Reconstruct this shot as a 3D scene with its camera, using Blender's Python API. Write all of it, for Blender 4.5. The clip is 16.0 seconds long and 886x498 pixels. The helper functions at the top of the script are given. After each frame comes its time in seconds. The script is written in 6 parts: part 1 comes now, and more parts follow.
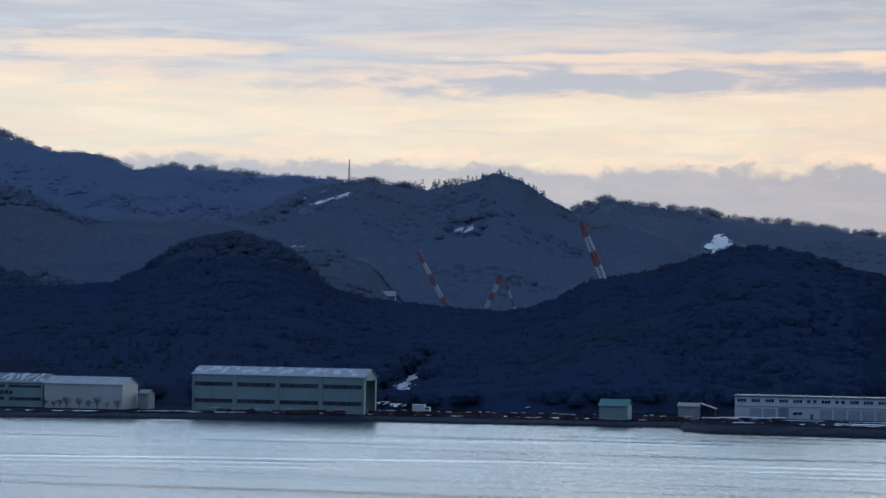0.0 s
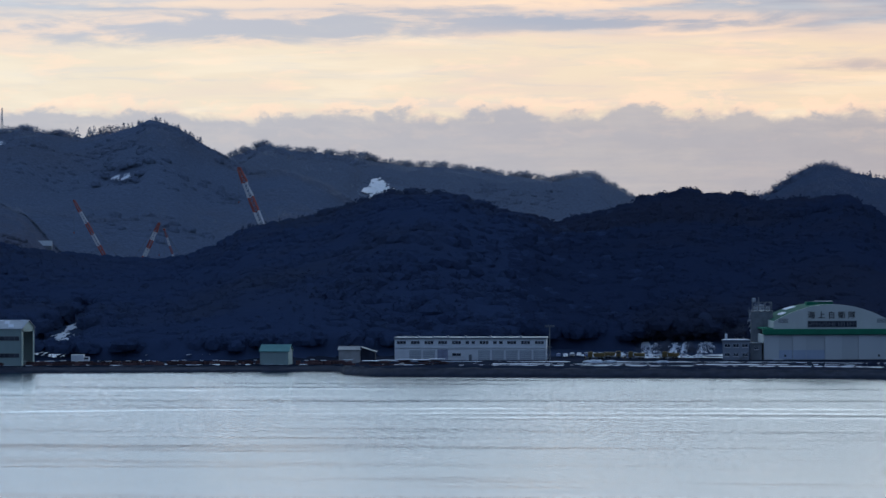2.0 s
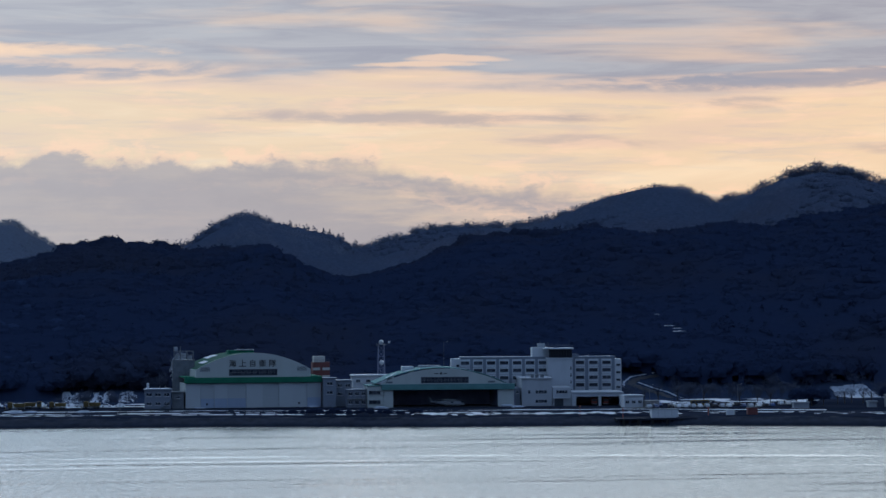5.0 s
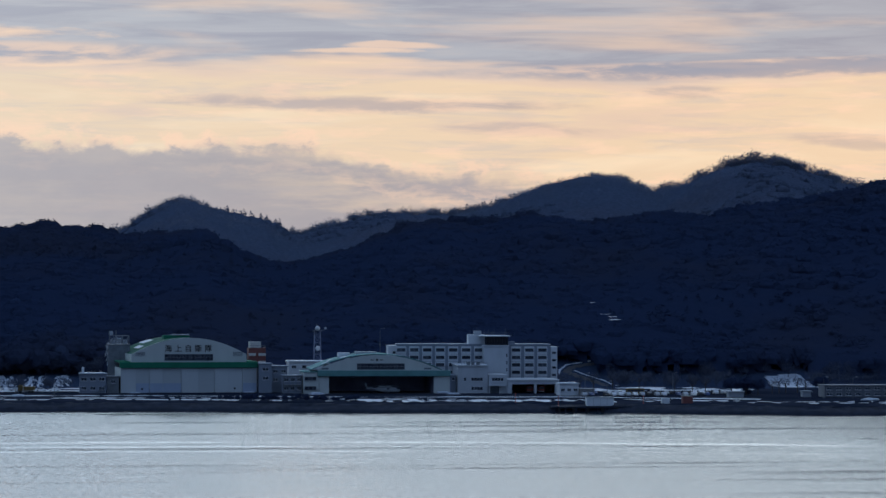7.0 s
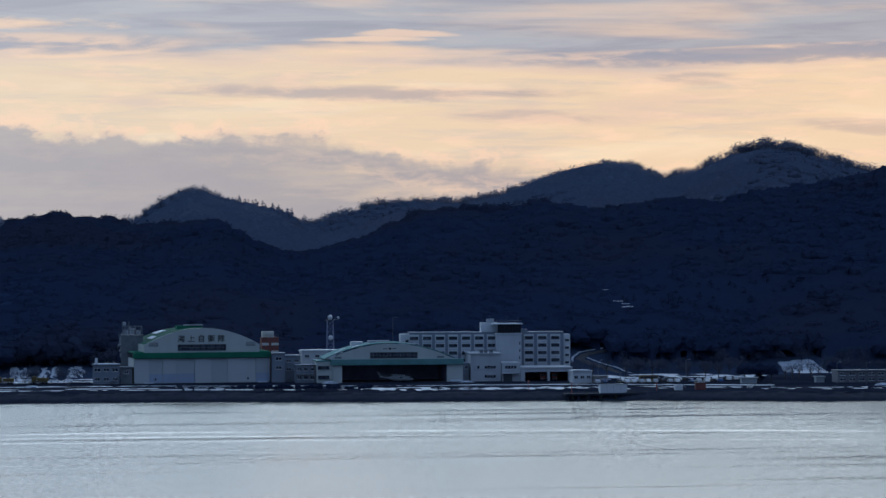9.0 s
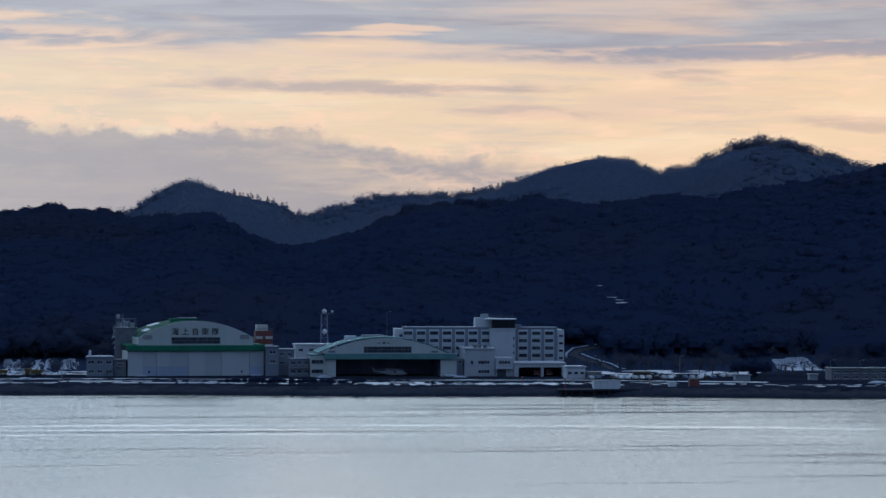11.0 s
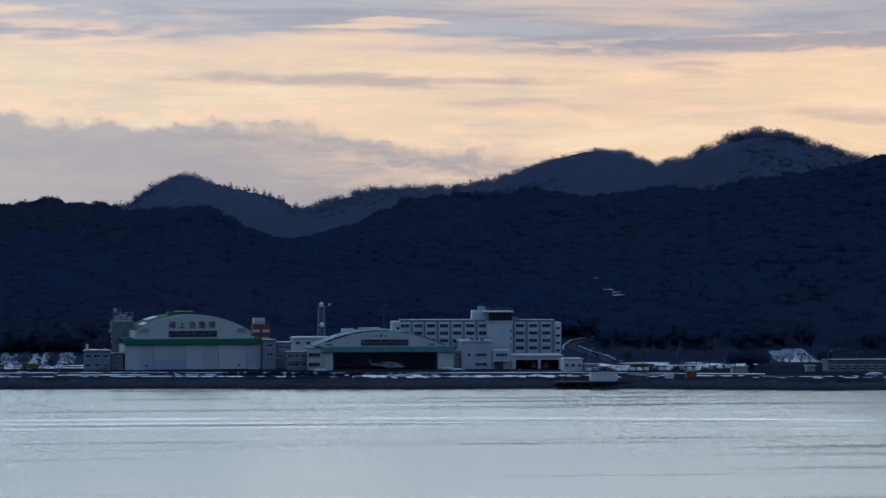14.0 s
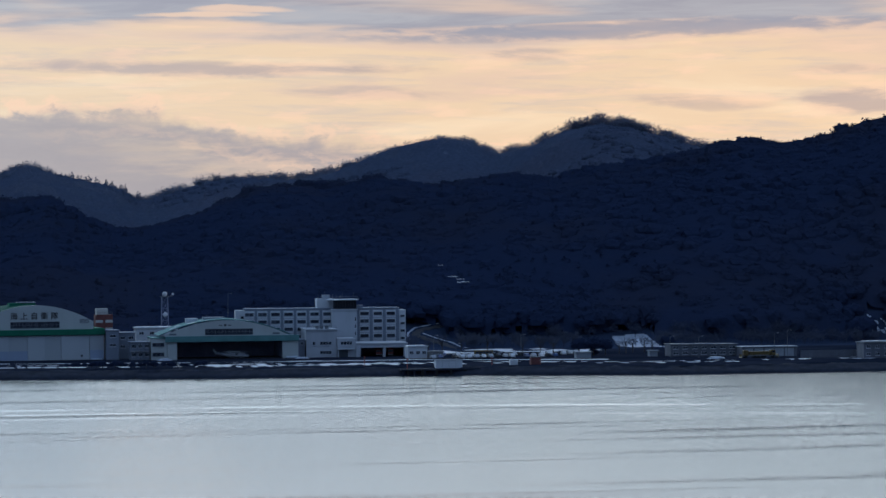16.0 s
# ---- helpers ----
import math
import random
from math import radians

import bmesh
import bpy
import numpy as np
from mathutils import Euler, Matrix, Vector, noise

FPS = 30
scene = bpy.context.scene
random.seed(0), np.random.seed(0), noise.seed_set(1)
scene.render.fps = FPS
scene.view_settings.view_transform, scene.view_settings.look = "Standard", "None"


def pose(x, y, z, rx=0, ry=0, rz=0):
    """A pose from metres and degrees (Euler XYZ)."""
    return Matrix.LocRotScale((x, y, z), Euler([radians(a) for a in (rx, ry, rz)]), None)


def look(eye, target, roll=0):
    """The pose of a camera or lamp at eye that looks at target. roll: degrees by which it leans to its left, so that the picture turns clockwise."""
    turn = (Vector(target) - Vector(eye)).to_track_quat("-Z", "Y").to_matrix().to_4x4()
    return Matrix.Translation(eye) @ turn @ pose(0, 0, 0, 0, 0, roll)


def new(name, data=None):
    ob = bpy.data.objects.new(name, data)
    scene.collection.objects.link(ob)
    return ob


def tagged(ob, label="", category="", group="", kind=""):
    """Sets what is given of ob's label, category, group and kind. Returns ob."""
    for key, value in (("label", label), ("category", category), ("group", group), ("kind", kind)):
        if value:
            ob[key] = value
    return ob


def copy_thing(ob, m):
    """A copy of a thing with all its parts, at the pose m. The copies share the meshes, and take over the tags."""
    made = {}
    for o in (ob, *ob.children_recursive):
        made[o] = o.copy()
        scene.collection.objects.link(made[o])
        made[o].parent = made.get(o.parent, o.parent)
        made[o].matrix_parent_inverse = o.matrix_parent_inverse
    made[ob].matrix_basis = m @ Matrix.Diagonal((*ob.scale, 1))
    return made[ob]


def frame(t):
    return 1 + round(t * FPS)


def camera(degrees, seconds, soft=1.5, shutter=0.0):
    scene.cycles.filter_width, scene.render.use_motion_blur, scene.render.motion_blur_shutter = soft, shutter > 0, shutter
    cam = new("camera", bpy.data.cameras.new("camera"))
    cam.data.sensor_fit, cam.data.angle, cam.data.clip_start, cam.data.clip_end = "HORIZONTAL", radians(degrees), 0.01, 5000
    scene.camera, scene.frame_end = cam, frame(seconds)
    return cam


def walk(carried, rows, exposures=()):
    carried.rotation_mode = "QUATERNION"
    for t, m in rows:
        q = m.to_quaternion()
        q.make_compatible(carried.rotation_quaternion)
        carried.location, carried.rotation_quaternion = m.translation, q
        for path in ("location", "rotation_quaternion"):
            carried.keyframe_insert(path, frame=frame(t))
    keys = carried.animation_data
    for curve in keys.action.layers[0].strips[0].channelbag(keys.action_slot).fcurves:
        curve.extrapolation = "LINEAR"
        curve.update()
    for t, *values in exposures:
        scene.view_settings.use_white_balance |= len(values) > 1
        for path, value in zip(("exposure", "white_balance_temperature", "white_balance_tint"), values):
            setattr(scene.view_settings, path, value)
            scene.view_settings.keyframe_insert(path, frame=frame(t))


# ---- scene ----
# ---- camera: a long lens on a tripod that pans over a bay ----
EYE = 42.0
cam = camera(19.77, 16.0, soft=1.5)
# seconds, bearing (right +), pitch (up +), roll
ROWS = [
    (0.0, -13.765, 1.478, 0.964),
    (0.5, -11.818, 1.212, 0.49),
    (1.0, -9.8, 0.651, 0.029),
    (1.5, -7.827, 0.307, -0.179),
    (2.0, -6.072, 0.306, -0.136),
    (2.5, -2.903, 1.123, -0.203),
    (3.0, -0.412, 1.379, -0.344),
    (3.5, 1.646, 1.343, -0.453),
    (4.0, 4.137, 1.423, -0.407),
    (4.5, 5.463, 1.411, -0.273),
    (5.0, 6.906, 1.362, -0.293),
    (7.5, 8.334, 1.007, 0.199),
    (8.0, 8.203, 0.958, 0.164),
    (8.5, 8.205, 0.865, 0.082),
    (9.0, 8.05, 0.8, -0.25),
    (11.5, 8.185, 0.658, 0.234),
    (12.0, 8.244, 0.627, 0.021),
    (12.5, 8.238, 0.607, -0.046),
    (13.0, 8.027, 0.52, -0.006),
    (13.5, 7.966, 0.518, 0.052),
    (14.0, 8.243, 0.519, 0.004),
    (14.5, 8.852, 0.458, -0.042),
    (15.0, 9.575, 0.392, -0.132),
    (15.5, 10.434, 0.409, -0.201),
    (16.0, 11.757, 0.233, -0.464),
]
walk(cam, [(t, pose(0, 0, EYE, 90 + p, 0, -b) @ pose(0, 0, 0, 0, 0, r)) for t, b, p, r in ROWS],
     exposures=[(0.0, 0.13, 6300, 10), (1.0, 0.10, 6300, 10), (2.0, 0.15, 6300, 10), (2.5, 0.17, 6300, 10), (3.0, 0.15, 6300, 10), (3.5, 0.02, 6300, 10), (16.0, 0.0, 6300, 10)])

# ---- world: dusk sky with a cloud deck, streaks and a low bank ----
world = bpy.data.worlds.new("dusk_sky")
scene.world = world
world.use_nodes = True
WN = world.node_tree
WN.nodes.clear()


class Net:
    """Short writing for node trees."""

    def __init__(self, tree):
        self.t = tree

    def node(self, kind):
        return self.t.nodes.new(kind)

    def put(self, socket, value):
        if isinstance(value, bpy.types.NodeSocket):
            self.t.links.new(value, socket)
        else:
            socket.default_value = value

    def math(self, op, a, b=0.0, c=0.0, clamp=False):
        n = self.node("ShaderNodeMath")
        n.operation, n.use_clamp = op, clamp
        for s, v in zip(n.inputs, (a, b, c)):
            self.put(s, v)
        return n.outputs[0]

    def step(self, x, lo, hi):
        n = self.node("ShaderNodeMapRange")
        n.interpolation_type = "SMOOTHSTEP"
        for s, v in zip(n.inputs[:5], (x, lo, hi, 0.0, 1.0)):
            self.put(s, v)
        return n.outputs[0]

    def mix(self, f, a, b):
        n = self.node("ShaderNodeMix")
        n.data_type = "RGBA"
        self.put(n.inputs[0], f)
        for s, v in ((n.inputs[6], a), (n.inputs[7], b)):
            self.put(s, (*v, 1) if isinstance(v, tuple) and len(v) == 3 else v)
        return n.outputs[2]

    def vec(self, x, y, z=0.0):
        n = self.node("ShaderNodeCombineXYZ")
        for s, v in zip(n.inputs, (x, y, z)):
            self.put(s, v)
        return n.outputs[0]

    def noise(self, v, scale=1.0, detail=3.0, rough=0.5, distort=0.0):
        n = self.node("ShaderNodeTexNoise")
        self.put(n.inputs["Vector"], v)
        for k, x in (("Scale", scale), ("Detail", detail), ("Roughness", rough), ("Distortion", distort)):
            n.inputs[k].default_value = x
        return n.outputs["Fac"]


w = Net(WN)
sep = w.node("ShaderNodeSeparateXYZ")
w.put(sep.inputs[0], w.node("ShaderNodeTexCoord").outputs["Generated"])
DX, DY, DZ = sep.outputs
BE = w.math("MULTIPLY", w.math("ARCTAN2", DX, DY), 57.2958)
EL = w.math("MULTIPLY", w.math("ARCSINE", DZ), 57.2958)
warp = w.math("SUBTRACT", w.noise(w.vec(w.math("MULTIPLY", BE, 0.25), w.math("MULTIPLY", EL, 0.9)), 1.0, 4), 0.5)
ELW = w.math("ADD", EL, w.math("MULTIPLY", warp, 0.55))
fibre = w.noise(w.vec(w.math("MULTIPLY", BE, 0.13), w.math("MULTIPLY", EL, 1.2), 3.0), 1.0, 5, 0.52, 0.3)
fine = w.noise(w.vec(w.math("MULTIPLY", BE, 0.5), w.math("MULTIPLY", EL, 2.6), 7.0), 1.0, 6, 0.6, 0.3)

# clear air behind the clouds: pale gold low down in front, overbright pale blue above the view, dusk blue behind
glow = w.step(DY, -0.05, 0.85)
right = w.step(BE, -22.0, 18.0)
low = w.mix(right, (0.80, 0.715, 0.575), (0.85, 0.630, 0.430))
# unseen front sky made brighter than the seen part, added to brighten the water
high = w.mix(glow, (0.17, 0.27, 0.47), w.mix(right, (1.52, 2.04, 2.58), (2.28, 2.66, 2.88)))
top = w.mix(w.step(EL, 16.0, 46.0), high, (0.22, 0.33, 0.54))
clear = w.mix(w.step(EL, 7.15, 8.8), w.mix(glow, (0.13, 0.19, 0.31), low), top)

DECK = w.mix(right, (0.575, 0.605, 0.645), (0.405, 0.425, 0.480))
DECKDARK = w.mix(right, (0.46, 0.495, 0.57), (0.295, 0.315, 0.395))
deck = w.step(w.math("ADD", ELW, w.math("MULTIPLY", w.math("SUBTRACT", fibre, 0.5), 2.2)), w.math("SUBTRACT", 5.0, w.math("MULTIPLY", right, 0.35)), w.math("SUBTRACT", 5.7, w.math("MULTIPLY", right, 0.45)))
deck = w.math("MULTIPLY", deck, w.math("SUBTRACT", 1.0, w.math("MULTIPLY", w.step(fibre, 0.5, 0.75), 0.35)))
deck = w.math("MULTIPLY", w.math("MULTIPLY", deck, w.step(DY, 0.2, 0.6)), w.math("SUBTRACT", 1.0, w.step(EL, 7.1, 8.6)))

# single streaks: bearing, elevation, half length, half height, slope, density (minus: a gap in the deck)
STREAKS = [
    (-9.99, 5.30, 7.99, 0.46, 0.0244, 0.85),
    (-21.36, 5.33, 2.16, 0.30, 0.0294, 0.4),
    (-20.60, 5.86, 3.90, 0.22, 0.0292, -0.8),
    (-8.58, 5.82, 5.81, 0.13, 0.0077, -0.7),
    (-21.69, 6.16, 2.37, 0.20, 0.0381, 0.5),
    (-4.57, 5.81, 4.63, 0.20, -0.0000, -0.95),
    (-3.23, 5.41, 6.17, 0.25, 0.0001, 0.85),
    (-5.35, 5.13, 1.44, 0.13, -0.0020, -0.8),
    (-0.28, 5.22, 2.20, 0.13, 0.0219, -0.85),
    (7.22, 5.64, 1.16, 0.09, 0.0013, -0.5),
    (6.40, 5.51, 1.38, 0.07, 0.0052, -0.6),
    (6.62, 4.30, 4.72, 0.17, -0.0114, 0.75),
    (10.01, 3.72, 1.78, 0.17, -0.0298, 0.45),
    (6.18, 4.31, 4.63, 0.20, -0.0133, 0.65),
    (13.65, 4.62, 1.17, 0.18, 0.0268, 0.55),
    (9.89, 3.72, 1.97, 0.13, -0.0060, 0.3),
    (17.63, 3.48, 1.67, 0.17, -0.0581, 0.45),
    (21.19, 3.43, 1.57, 0.33, 0.0003, 0.75),
    (20.95, 4.15, 1.28, 0.12, -0.0030, 0.45),
    (16.01, 5.12, 7.54, 0.23, 0.0102, 0.8),
    (15.24, 5.22, 1.68, 0.10, -0.0006, -0.75),
]
streak = None
gap = None
for b0, e0, hl, hh, sl, den in STREAKS:
    db = w.math("SUBTRACT", BE, b0)
    u = w.math("DIVIDE", db, hl)
    v = w.math("DIVIDE", w.math("SUBTRACT", w.math("SUBTRACT", w.math("ADD", EL, w.math("MULTIPLY", warp, 0.22)), e0), w.math("MULTIPLY", db, sl)), hh)
    d = w.math("ADD", w.math("MULTIPLY", u, u), w.math("MULTIPLY", v, v))
    d = w.math("ADD", d, w.math("MULTIPLY", w.math("SUBTRACT", fine, 0.5), 2.3 if den > 0 else 3.0))
    m = w.math("MULTIPLY", w.math("SUBTRACT", 1.0, w.step(d, 0.0, 1.3)), abs(den))
    if den > 0:
        streak = m if streak is None else w.math("MAXIMUM", streak, m)
    else:
        gap = m if gap is None else w.math("MAXIMUM", gap, m)
gap = w.math("MULTIPLY", gap, w.step(w.noise(w.vec(w.math("MULTIPLY", BE, 0.35), w.math("MULTIPLY", EL, 3.4), 21.0), 1.0, 5, 0.6), 0.30, 0.48))
deck = w.math("MULTIPLY", deck, w.math("SUBTRACT", 1.0, gap))

# low bank with lit edges, thinning out to the right
puff = w.noise(w.vec(w.math("MULTIPLY", BE, 1.05), w.math("MULTIPLY", EL, 1.7), 1.0), 1.0, 7, 0.60, 0.2)
swell = w.noise(w.vec(w.math("MULTIPLY", BE, 0.34), 4.0, 0.0), 1.0, 2)
fade = w.step(BE, 3.0, 17.0)
lift = w.math("ADD", w.math("ADD", w.math("MULTIPLY", w.math("SUBTRACT", puff, 0.5), 1.25), w.math("MULTIPLY", w.math("SUBTRACT", swell, 0.5), 1.1)), w.math("SUBTRACT", 3.50, w.math("MULTIPLY", fade, 1.75)))
gapb = w.math("SUBTRACT", EL, lift)
soft = w.step(BE, 2.0, 12.0)
bank = w.math("SUBTRACT", 1.0, w.step(gapb, w.math("SUBTRACT", -0.30, w.math("MULTIPLY", soft, 0.25)), w.math("ADD", 0.10, w.math("MULTIPLY", soft, 0.15))))
rim = w.math("MULTIPLY", w.math("SUBTRACT", 1.0, w.step(w.math("ABSOLUTE", w.math("ADD", gapb, 0.02)), 0.01, 0.20)), w.step(puff, 0.38, 0.56))
rim = w.math("MULTIPLY", rim, w.math("SUBTRACT", 1.0, w.math("MULTIPLY", soft, 0.35)))
# lower puffs inside the bank with fainter lit edges
puff2 = w.noise(w.vec(w.math("MULTIPLY", BE, 0.8), w.math("MULTIPLY", EL, 2.2), 17.0), 1.0, 7, 0.62, 0.3)
inner = w.math("ABSOLUTE", w.math("ADD", gapb, w.math("MULTIPLY", puff2, 1.1)))
rim2 = w.math("MULTIPLY", w.math("MULTIPLY", w.math("SUBTRACT", 1.0, w.step(inner, 0.02, 0.22)), w.step(puff2, 0.42, 0.60)), w.math("ADD", 0.07, w.math("MULTIPLY", soft, 0.38)))
thin = w.step(w.noise(w.vec(w.math("MULTIPLY", BE, 0.26), w.math("MULTIPLY", EL, 1.7), 31.0), 1.0, 6, 0.62), 0.42, 0.66)
bank = w.math("MULTIPLY", bank, w.math("SUBTRACT", 1.0, w.math("MULTIPLY", w.math("ADD", 0.12, w.math("MULTIPLY", soft, 0.75)), thin)))
BANK = w.mix(puff, w.mix(right, (0.415, 0.425, 0.475), (0.305, 0.295, 0.335)), w.mix(right, (0.495, 0.495, 0.53), (0.385, 0.355, 0.375)))

wisp = w.noise(w.vec(w.math("MULTIPLY", BE, 0.28), w.math("MULTIPLY", EL, 3.2), 11.0), 1.0, 7, 0.62, 0.6)
PEACH = w.mix(right, (0.97, 0.74, 0.56), (1.0, 0.675, 0.475))
front = w.step(DY, 0.2, 0.6)
veil = w.math("MULTIPLY", front, w.math("SUBTRACT", 1.0, w.step(EL, 7.1, 8.6)))
sky = w.mix(w.math("MULTIPLY", w.math("MULTIPLY", w.step(wisp, 0.46, 0.70), 0.34), veil), clear, DECK)
sky = w.mix(w.math("MULTIPLY", w.math("MULTIPLY", w.step(fine, 0.50, 0.66), 0.55), veil), sky, PEACH)
drift = w.noise(w.vec(w.math("MULTIPLY", BE, 0.16), w.math("MULTIPLY", EL, 1.1), 41.0), 1.0, 5, 0.55, 0.4)
sky = w.mix(w.math("MULTIPLY", w.math("MULTIPLY", w.step(drift, 0.50, 0.66), 0.42), veil), sky, w.mix(right, (0.93, 0.83, 0.66), (1.0, 0.80, 0.56)))
sky = w.mix(w.math("MULTIPLY", w.math("MULTIPLY", w.math("SUBTRACT", 1.0, w.step(drift, 0.34, 0.50)), 0.45), veil), sky, w.mix(right, (0.74, 0.64, 0.58), (0.72, 0.52, 0.44)))
sky = w.mix(w.math("MULTIPLY", w.math("MULTIPLY", gap, 0.75), veil), sky, PEACH)
edge = w.math("MULTIPLY", w.math("MULTIPLY", deck, w.math("SUBTRACT", 1.0, deck)), 1.5, clamp=True)
sky = w.mix(w.math("MULTIPLY", deck, 0.95), sky, w.mix(w.step(wisp, 0.30, 0.70), DECKDARK, DECK))
sky = w.mix(w.math("MULTIPLY", edge, w.math("SUBTRACT", 1.0, w.step(EL, 6.5, 8.0))), sky, PEACH)
hem = w.math("MULTIPLY", w.math("MULTIPLY", streak, w.math("SUBTRACT", 0.8, streak)), 4.2, clamp=True)
LILAC = w.mix(right, (0.52, 0.51, 0.55), (0.43, 0.355, 0.36))
sky = w.mix(streak, sky, w.mix(w.step(EL, 4.4, 5.2), LILAC, DECKDARK))
sky = w.mix(w.math("MULTIPLY", hem, w.math("MULTIPLY", w.step(fine, 0.40, 0.62), 0.65)), sky, PEACH)
sky = w.mix(w.math("MULTIPLY", w.math("MULTIPLY", bank, 0.95), front), sky, BANK)
sky = w.mix(w.math("MULTIPLY", rim2, front), sky, PEACH)
sky = w.mix(w.math("MULTIPLY", w.math("MULTIPLY", rim, w.math("ADD", 0.55, w.math("MULTIPLY", right, 0.35))), front), sky, PEACH)
nish = w.node("ShaderNodeTexSky")
nish.sky_type, nish.sun_disc, nish.sun_elevation, nish.sun_rotation = "NISHITA", False, radians(3.0), radians(24.0)
add = w.node("ShaderNodeMix")
add.data_type, add.blend_type = "RGBA", "ADD"
add.inputs[0].default_value = 0.002
w.put(add.inputs[6], sky)
w.put(add.inputs[7], nish.outputs[0])
bg = w.node("ShaderNodeBackground")
w.put(bg.inputs[0], add.outputs[2])
bg.inputs[1].default_value = 1.0
w.put(w.node("ShaderNodeOutputWorld").inputs[0], bg.outputs[0])

# the sun stands low behind the clouds beyond the hills
sun = new("sun", bpy.data.lights.new("sun", "SUN"))
sun.data.energy, sun.data.angle, sun.data.color = 0.4, radians(10), (1.0, 0.80, 0.60)
sun.matrix_world = look((0, 0, 0), (-math.sin(radians(24)), -math.cos(radians(24)), -math.tan(radians(2.0))))
tagged(sun, kind="structure")


# ---- materials ----
def mat(name, base, rough=0.7, vary=0.25, scale=0.6, metal=0.0, bump=0.1, fine_scale=8.0, stain=None, islands=False, objects=False, stretch=(1, 1, 1), spec=0.3):
    """A surface with broad stains and fine grain, in metres."""
    m = bpy.data.materials.new(name)
    m.use_nodes = True
    n = Net(m.node_tree)
    b = m.node_tree.nodes["Principled BSDF"]
    mp = n.node("ShaderNodeMapping")
    n.put(mp.inputs[0], n.node("ShaderNodeTexCoord").outputs["Object"])
    mp.inputs["Scale"].default_value = stretch
    v = mp.outputs[0]
    broad, grain = n.noise(v, scale, 5, 0.6), n.noise(v, fine_scale, 3)
    k = n.math("ADD", n.math("MULTIPLY", broad, 0.7), n.math("MULTIPLY", grain, 0.3))
    if islands:
        k = n.math("ADD", n.math("MULTIPLY", k, 0.5), n.math("MULTIPLY", n.node("ShaderNodeNewGeometry").outputs["Random Per Island"], 0.5))
    if objects:
        k = n.math("ADD", n.math("MULTIPLY", k, 0.5), n.math("MULTIPLY", n.node("ShaderNodeObjectInfo").outputs["Random"], 0.5))
    dark = stain or tuple(c * (1 - vary) for c in base)
    light = tuple(min(1, c * (1 + vary * 0.7)) for c in base)
    n.put(b.inputs["Base Color"], n.mix(n.step(k, 0.25, 0.75), dark, light))
    n.put(b.inputs["Roughness"], n.math("ADD", n.math("MULTIPLY", grain, 0.15), rough - 0.07, clamp=True))
    b.inputs["Metallic"].default_value = metal
    b.inputs["Specular IOR Level"].default_value = spec
    if bump:
        bp = n.node("ShaderNodeBump")
        bp.inputs["Strength"].default_value, bp.inputs["Distance"].default_value = bump, 0.1
        n.put(bp.inputs["Height"], k)
        n.put(b.inputs["Normal"], bp.outputs[0])
    return m


def foliage(name, base, vary=0.2, through_light=0.5, tint=None, mottled=0.18):
    """Thin leaves or twigs: light falls on them and through them."""
    m = bpy.data.materials.new(name)
    m.use_nodes = True
    n = Net(m.node_tree)
    m.node_tree.nodes.remove(m.node_tree.nodes["Principled BSDF"])
    v = n.node("ShaderNodeTexCoord").outputs["Object"]
    k = n.math("ADD", n.math("MULTIPLY", n.noise(v, 0.02, 4, 0.6), 0.7), n.math("MULTIPLY", n.node("ShaderNodeNewGeometry").outputs["Random Per Island"], 0.3))
    col = n.mix(n.step(k, 0.25, 0.75), tuple(c * (1 - vary) for c in base), tuple(c * (1 + vary) for c in base))
    if tint:
        col = n.mix(n.step(n.noise(v, 0.007, 5, 0.6), 0.42, 0.66), col, tint)
        mottle = n.step(n.noise(v, 0.3, 5, 0.75), 0.30, 0.70)
        col = n.mix(mottle, n.mix(1.0 - mottled, (0.0, 0.0, 0.0), col), n.mix(mottled, col, tuple(c * 2 for c in base)))
    d, tr, mx = n.node("ShaderNodeBsdfDiffuse"), n.node("ShaderNodeBsdfTranslucent"), n.node("ShaderNodeMixShader")
    n.put(d.inputs[0], col)
    n.put(tr.inputs[0], col)
    mx.inputs[0].default_value = through_light
    # shading normals bent up and towards the camera, to flatten shade between leaves
    nv = n.node("ShaderNodeVectorMath")
    nv.operation = "MULTIPLY_ADD"
    n.put(nv.inputs[0], n.node("ShaderNodeNewGeometry").outputs["Normal"])
    nv.inputs[1].default_value = (0.22, 0.22, 0.22)
    nv.inputs[2].default_value = (0.0, -0.5, 0.6)
    un = n.node("ShaderNodeVectorMath")
    un.operation = "NORMALIZE"
    n.put(un.inputs[0], nv.outputs[0])
    n.put(d.inputs["Normal"], un.outputs[0])
    n.put(mx.inputs[1], d.outputs[0])
    n.put(mx.inputs[2], tr.outputs[0])
    n.put(m.node_tree.nodes["Material Output"].inputs[0], mx.outputs[0])
    return m


# same evergreen, paler and bluer: stronger haze painted in for the western woods
HAZEWOOD = foliage("hazed_evergreen_foliage", (0.043, 0.066, 0.130), 0.06, 0.3, (0.050, 0.066, 0.110), 0.05)
# leaf green shifted to blue: distance haze put into the base colour
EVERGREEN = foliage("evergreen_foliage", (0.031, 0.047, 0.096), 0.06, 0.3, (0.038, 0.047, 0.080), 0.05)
BARK = mat("bark", (0.07, 0.06, 0.055), 0.9, 0.4, 2.0)
SNOW = mat("old_snow", (0.42, 0.465, 0.53), 0.6, 0.15, 0.15, bump=0.3, fine_scale=1.5)
ASPHALT = mat("wet_asphalt", (0.05, 0.05, 0.055), 0.75, 0.3, 0.05)
ROCK = mat("dark_rock", (0.018, 0.024, 0.040), 0.95, 0.5, 0.4, objects=False)
